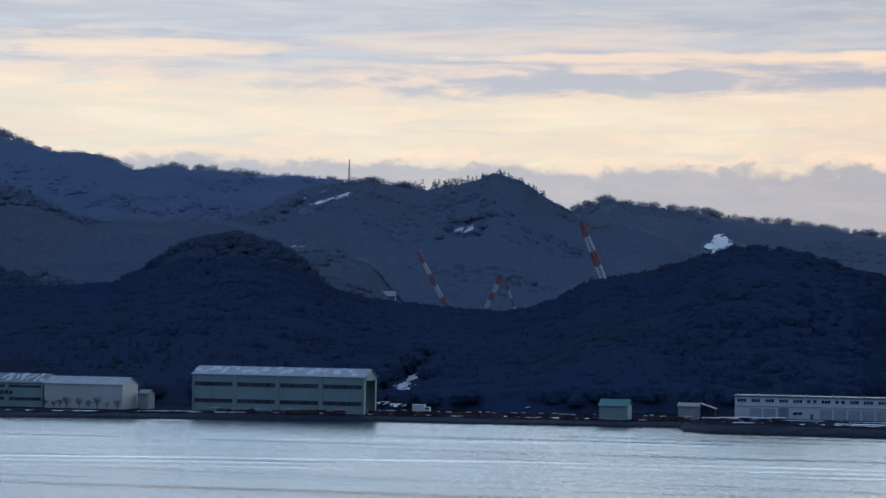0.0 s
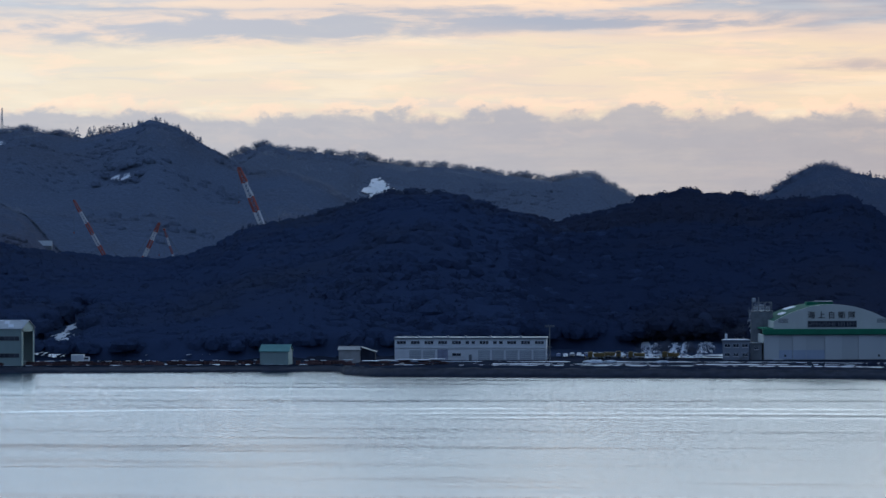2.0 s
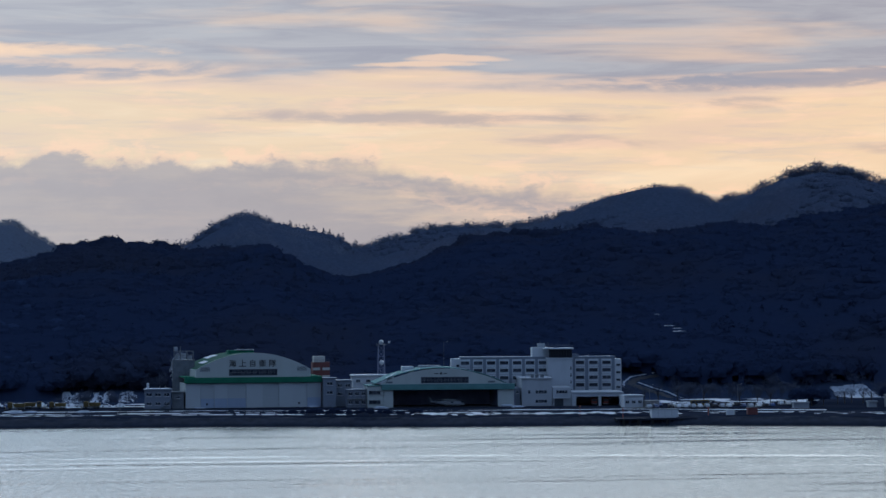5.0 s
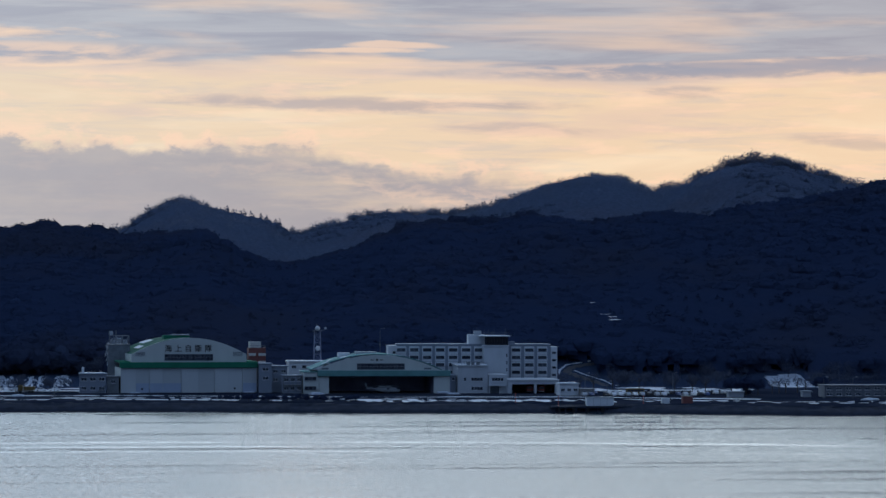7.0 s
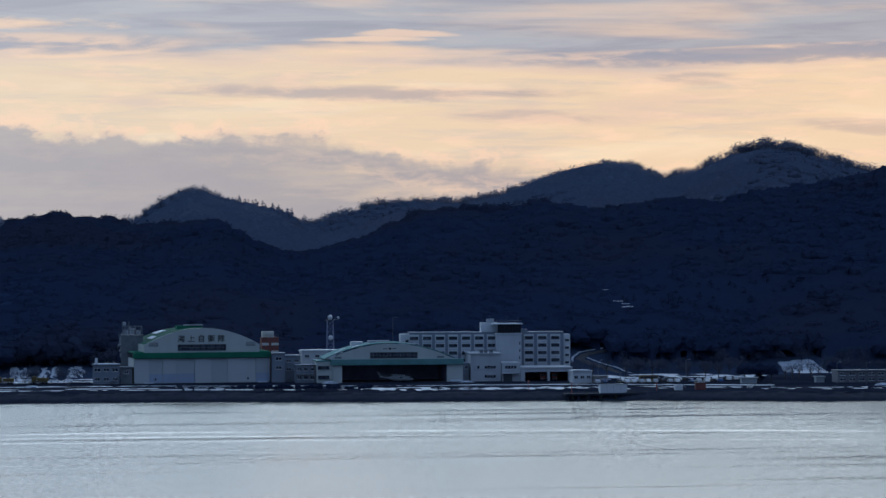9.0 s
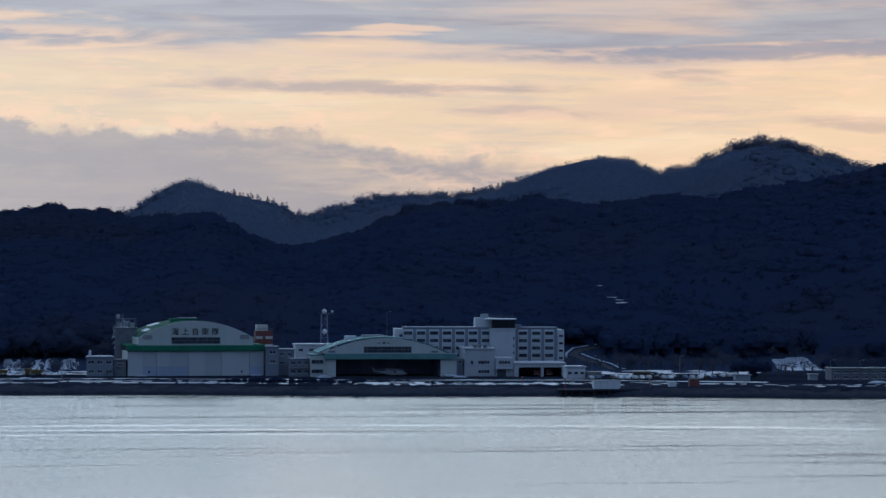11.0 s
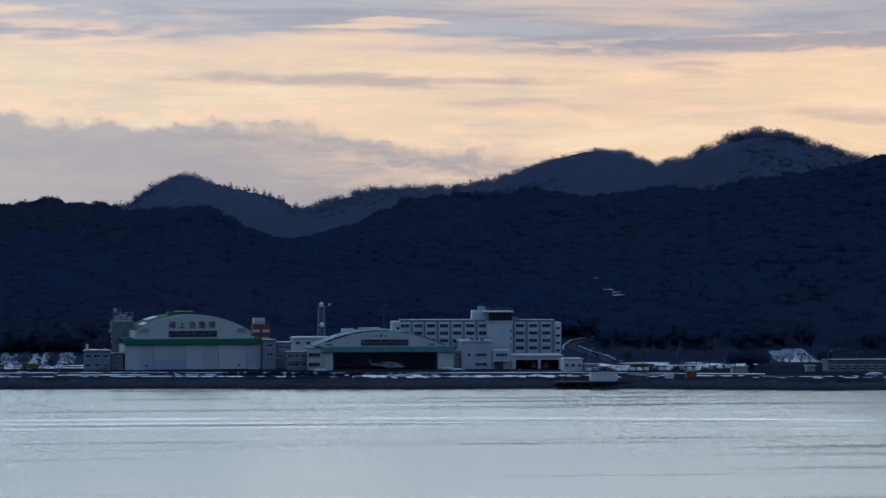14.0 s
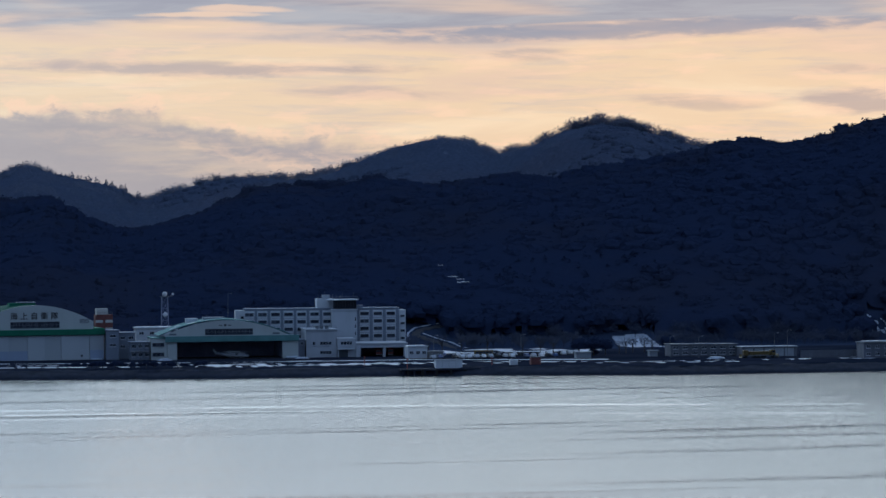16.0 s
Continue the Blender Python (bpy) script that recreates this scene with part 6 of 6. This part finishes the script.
# ---- cranes behind the near hills ----
def crawler_crane(x, y, tip, width, label, jib=None):
    z = spot(x, y)
    t = thing("crawler_crane", x, y, z, 0, label, "crane", "cranes behind the hills")
    for s in (-2.2, 2.2):
        part("track", bx(-4.0, 4.0, s - 0.6, s + 0.6, 0, 1.3, 0.4), TYRE, t)
    part("house", bx(-3.0, 4.2, -1.8, 1.8, 1.5, 4.0, 0.1), RED, t)
    part("slew_ring", rod((0, 0, 1.2), (0, 0, 1.6), 1.4, sides=12), GREYSTEEL, t)
    p0, p1 = Vector((0, 0, 2.5)), Vector((tip[0] - x, tip[1] - y, tip[2] - z))
    n = 9
    for i in range(n):
        a, b = p0.lerp(p1, i / n), p0.lerp(p1, (i + 1) / n)
        taper = 1.0 if i < n - 2 else (0.8 if i == n - 2 else 0.5)
        truss(a, b, width, width * taper, 3, width * 0.14, RED if (n - 1 - i) % 2 == 0 else CRANEWHITE, t, "boom_section")
    part("boom_head", bx(p1.x - 0.8, p1.x + 0.8, p1.y - 0.5, p1.y + 0.5, p1.z - 0.6, p1.z + 0.6, 0.1), RED, t)
    side = 1 if p1.x < 0 else -1
    part("pendant", rod(p1, (side * 9.0, 0, 12.0), 0.14, sides=4), GREYSTEEL, t)
    part("gantry", rod((side * 3.0, 0, 4.0), (side * 9.0, 0, 12.0), 0.3, sides=5), GREYSTEEL, t)
    part("gantry_stay", rod((side * 4.0, 0, 4.0), (side * 9.0, 0, 12.0), 0.2, sides=5), GREYSTEEL, t)
    part("hoist_rope", rod(p1, (p1.x, p1.y, p1.z - 22.0), 0.09, sides=4), GREYSTEEL, t)
    part("hook_block", bx(p1.x - 0.4, p1.x + 0.4, p1.y - 0.3, p1.y + 0.3, p1.z - 23.2, p1.z - 22.0, 0.1), RED, t)


crawler_crane(-407.0, 1750, (-447.0, 1750, 86.2), 2.0, "red and white lattice crane leaning out behind the hill")
crawler_crane(-419.0, 1790, (-395.0, 1790, 70.6), 2.2, "red and white lattice crane partly hidden by trees")
crawler_crane(-370.0, 1775, (-388.0, 1775, 66.0), 1.0, "thin dark lattice crane partly hidden by trees")
crawler_crane(-275.5, 1650, (-310.6, 1650, 104.6), 3.3, "tall red and white lattice crane above the ridge")

t = thing("radio_tower", -798.0, 2800, spot(-798, 2800), 0, "slender pale lattice radio tower on a far summit", "radio tower")
truss((0, 0, -1), (0, 0, 22), 6.0, 2.4, 6, 0.3, METALROOF, t, "lattice_base")
truss((0, 0, 22), (0, 0, 47.0), 2.4, 0.6, 8, 0.22, METALROOF, t, "lattice_mast")
part("hut", bx(-12, -4, -3, 3, -1, 18.5, 0.2), METALROOF, t)


# ---- single trees and bushes ----
def leaf_mesh(name, n, kind, h, wd, seed, material, parent):
    tri = crown_cards(n, kind, np.random.default_rng(seed)).reshape(-1, 3) * np.array([wd, wd, h])
    ob = mesh_np(name, tri, np.arange(len(tri)).reshape(-1, 3), material)
    ob.parent = parent
    return ob


def tree(x, y, h, kind, seed, label, name="tree"):
    rg = np.random.default_rng(seed)
    t = thing(name, x, y, spot(x, y), 0, label, "tree" if name != "bush" else "bush", "trees by the base" if name != "bush" else "bushes along the bank")
    bm = bmesh.new()
    th = 0.6 * h
    rod((0, 0, -0.3), (0.1, 0, th), 0.03 * h, 0.012 * h, 7, bm)
    for i in range(9):
        z = th * (0.35 + 0.65 * i / 9)
        a = rg.uniform(0, 6.28)
        ln = h * rg.uniform(0.18, 0.34)
        e = (ln * 0.7 * math.cos(a), ln * 0.7 * math.sin(a), z + ln * 0.8)
        rod((0, 0, z), e, 0.010 * h, 0.003 * h, 5, bm)
        for k in range(3):
            b = a + rg.uniform(-0.9, 0.9)
            rod(e, (e[0] + ln * 0.5 * math.cos(b), e[1] + ln * 0.5 * math.sin(b), e[2] + ln * rg.uniform(0.2, 0.6)), 0.004 * h, 0.001 * h, 4, bm)
    part("trunk", bm, BARK, t)
    leaf_mesh("crown", 420 if kind != "bare" else 120, kind, h, h * (0.95 if kind != "bush" else 1.3), seed, EVERGREEN if kind != "bare" else TWIGS, t)


FROSTED = foliage("snow_dusted_twigs", (0.26, 0.30, 0.36), 0.3)
TWIGS = foliage("blue_grey_twigs", (0.062, 0.075, 0.115), 0.25)
for i, (x, y, h, k) in enumerate(((259, 980, 7.0, "evergreen"), (264, 977, 7.6, "evergreen"), (270, 981, 6.6, "evergreen"), (266.5, 985, 7.0, "conifer"), (284, 1000, 7.5, "bare"), (288, 1004, 7.0, "bare"), (292, 1001, 8.0, "bare"), (296, 1003, 6.8, "bare"), (280, 996, 6.5, "bare"),
                                   (252, 1016, 7.5, "bare"), (246, 1022, 8.0, "bare"), (258, 1018, 7.0, "bare"), (210, 1040, 7.0, "bare"), (217, 1046, 8.0, "bare"), (226, 1050, 8.0, "bare"), (236, 1044, 8.0, "bare"), (301, 998, 7.0, "evergreen"), (306, 1010, 8.0, "bare"))):
    tree(x, y, h, k, 300 + i, "bare brown winter tree beside the snow" if k == "bare" else "dark evergreen tree behind the car park")
t = thing("tree", 19.0, 1076, spot(19, 1076), 0, "tall bare tree dusted with snow behind the hangar", "tree", "trees by the base")
part("trunk", rod((0, 0, -0.3), (0, 0, 17), 0.35, 0.12, 7), BARK, t)
leaf_mesh("crown", 420, "bare", 24.0, 13.0, 77, FROSTED, t)
rg = np.random.default_rng(9)
gx, gy = rg.uniform(206, 430, 260), rg.uniform(1062, 1096, 260)
keep = ~((np.abs(gx - 221) < 9) & (gy > 1060)) & ~((gx > 282) & (gx < 318) & (gy < 1090))
plant("bare_grove", gx[keep], gy[keep], rg.uniform(5, 9, keep.sum()), rg.uniform(6, 9, keep.sum()), "bare", 90, TWIGS, "leafless blue-grey trees at the foot of the hill")
gx, gy = np.concatenate([rg.uniform(-24, -19, 14), rg.uniform(-11, -8, 10), rg.uniform(-34, 4, 22)]), np.concatenate([rg.uniform(1060, 1072, 24), rg.uniform(1058, 1066, 22)])
# made-up scrub that covers the black shade at the back of the clearing
plant("bare_grove", rg.uniform(-36, 22, 90), rg.uniform(1102, 1113, 90), rg.uniform(6, 9, 90), rg.uniform(6, 9, 90), "bare", 90, TWIGS, "leafless scrub added over the dark gap behind the snowy terrace")
plant("bare_grove", gx, gy, rg.uniform(3.5, 7.5, 46), rg.uniform(4, 6, 46), "bare", 90, TWIGS, "leafless dark scrub before the snowy terrace")
for i in range(24):
    x = 54 + i * 2.15 + rg.uniform(-0.8, 0.8)
    tree(x, float(shore(x)) + rg.uniform(7, 11), rg.uniform(1.8, 3.2), "evergreen", 400 + i, "low dark evergreen bush on the bank", "bush")
for i in range(9):
    x = -393 + i * 3.9 + rg.uniform(-1.5, 1.5)
    tree(x, 941 + rg.uniform(-1, 1), rg.uniform(3.0, 6.0), "bare", 440 + i, "leafless bush in front of the cream shed", "bush")


# ---- hillside road, lamps, heaps ----
def ribbon_on_hill(name, pts, half, lift, material, label, cat, kind="structure"):
    """A strip draped along a line on the land."""
    P = [Vector(p) for p in pts]
    v, n = [], 0
    out = []
    for i in range(len(P) - 1):
        for k in range(8):
            out.append(P[i].lerp(P[i + 1], k / 8))
    out.append(P[-1])
    for i, p in enumerate(out):
        d = (out[min(i + 1, len(out) - 1)] - out[max(i - 1, 0)]).normalized()
        s = Vector((-d.y, d.x))
        hw = half * (1 + 0.3 * math.sin(i * 1.7))
        for k in (-1, 0, 1):
            q = p + s * hw * k
            v.append((q.x, q.y, spot(q.x, q.y) + lift + (0.15 if k == 0 else 0)))
    f = [(3 * i + k, 3 * i + k + 1, 3 * i + k + 4, 3 * i + k + 3) for i in range(len(out) - 1) for k in (0, 1)]
    return tagged(mesh_np(name, np.array(v), np.array(f), material), label, cat, kind=kind)


ROAD = [(231, 1078), (227, 1090), (221, 1099), (217, 1106), (221, 1112), (232, 1117)]
ribbon_on_hill("hill_road", ROAD, 1.7, 0.25, ASPHALT, "narrow asphalt road climbing the wooded slope", "road")
ribbon_on_hill("snow_edge", [(x + 4.0, y + 1.0) for x, y in ROAD[:4]], 0.45, 0.3, SNOW, "snow along the edge of the hill road", "snow", "stuff")
ribbon_on_hill("snow_edge", [(213, 1101), (214.5, 1108), (219, 1115), (231, 1120.5)], 0.5, 0.3, SNOW, "snow along the edge of the hill road", "snow", "stuff")


def lamp_post(x, y, h):
    t = thing("lamp_post", x, y, spot(x, y), 0, "slim grey lamp post beside the apron", "lamp post", "lamp posts")
    part("pole", rod((0, 0, -0.2), (0, 0, h), 0.11, 0.07, 6), GREYSTEEL, t)
    part("arm", rod((0, 0, h), (1.2, 0, h + 0.25), 0.05, sides=5), GREYSTEEL, t)
    part("lamp_head", bx(1.0, 1.9, -0.14, 0.14, h + 0.18, h + 0.34, 0.04), METALROOF, t)


for x, y, h in ((-6, 985, 7), (204, 1000, 8), (240, 1000, 8), (287, 948, 8), (326, 938, 9), (332, 940, 10), (120, 1048, 12), (128.5, 1060, 25), (298, 946, 8), (205, 962, 6)):
    lamp_post(x, y, h)


def junk_heap(x, y, seed):
    rg = np.random.default_rng(seed)
    t = thing("timber_heap", x, y, spot(x, y), 0, "heap of timbers and plates under old snow", "timber heap", "heaps on the point")
    for i in range(6):
        a = rg.uniform(-3, 3)
        b = bx(-2.0, 2.0, -0.2, 0.2, 0, 0.35, 0.03)
        bmesh.ops.rotate(b, verts=b.verts, matrix=Matrix.Rotation(rg.uniform(-0.6, 0.6), 3, "Z"))
        bmesh.ops.translate(b, verts=b.verts, vec=(a, rg.uniform(-2, 2), 0.25 * i))
        part("timber", b, RUST, t)
    part("snow_cap", bx(-3.5, 3.0, -1.6, 1.8, 1.75, 2.05, 0.15), SNOW, t, "ragged snow cover")


for i, (x, y) in enumerate(((-122, 955), (-116, 962), (-110, 958), (-105, 966), (-128, 948))):
    junk_heap(x, y, 70 + i)
for i, (x, y, s) in enumerate(((-46, 984, 1.9), (-40, 986, 1.4), (-20, 986, 1.3), (150, 996, 1.3), (96, 998, 1.4), (300, 930, 1.6))):
    rg = np.random.default_rng(90 + i)
    bm = bmesh.new()
    bmesh.ops.create_icosphere(bm, subdivisions=3, radius=1.0)
    for v in bm.verts:
        k = 1 + 0.35 * noise.noise(v.co * 1.7 + Vector((i * 3.1, 0, 0)))
        v.co = Vector((v.co.x * s * 2.2 * k, v.co.y * s * k, max(-0.1, v.co.z) * s * 0.55 * k))
    h = ob_from(bm, "snow_heap", SNOW)
    h.matrix_world = pose(x, y, spot(x, y) + 0.02)
    tagged(h, "ploughed heap of old snow on the apron", "snow heap", "snow heaps")

t = gable_shed("hill_house", -500.0, 1868, spot(-500, 1868), 12, 11.0, 9.0, 5.0, 8.5, GREYSTEEL, METALROOF, "distant house with a pale snowy roof among trees")
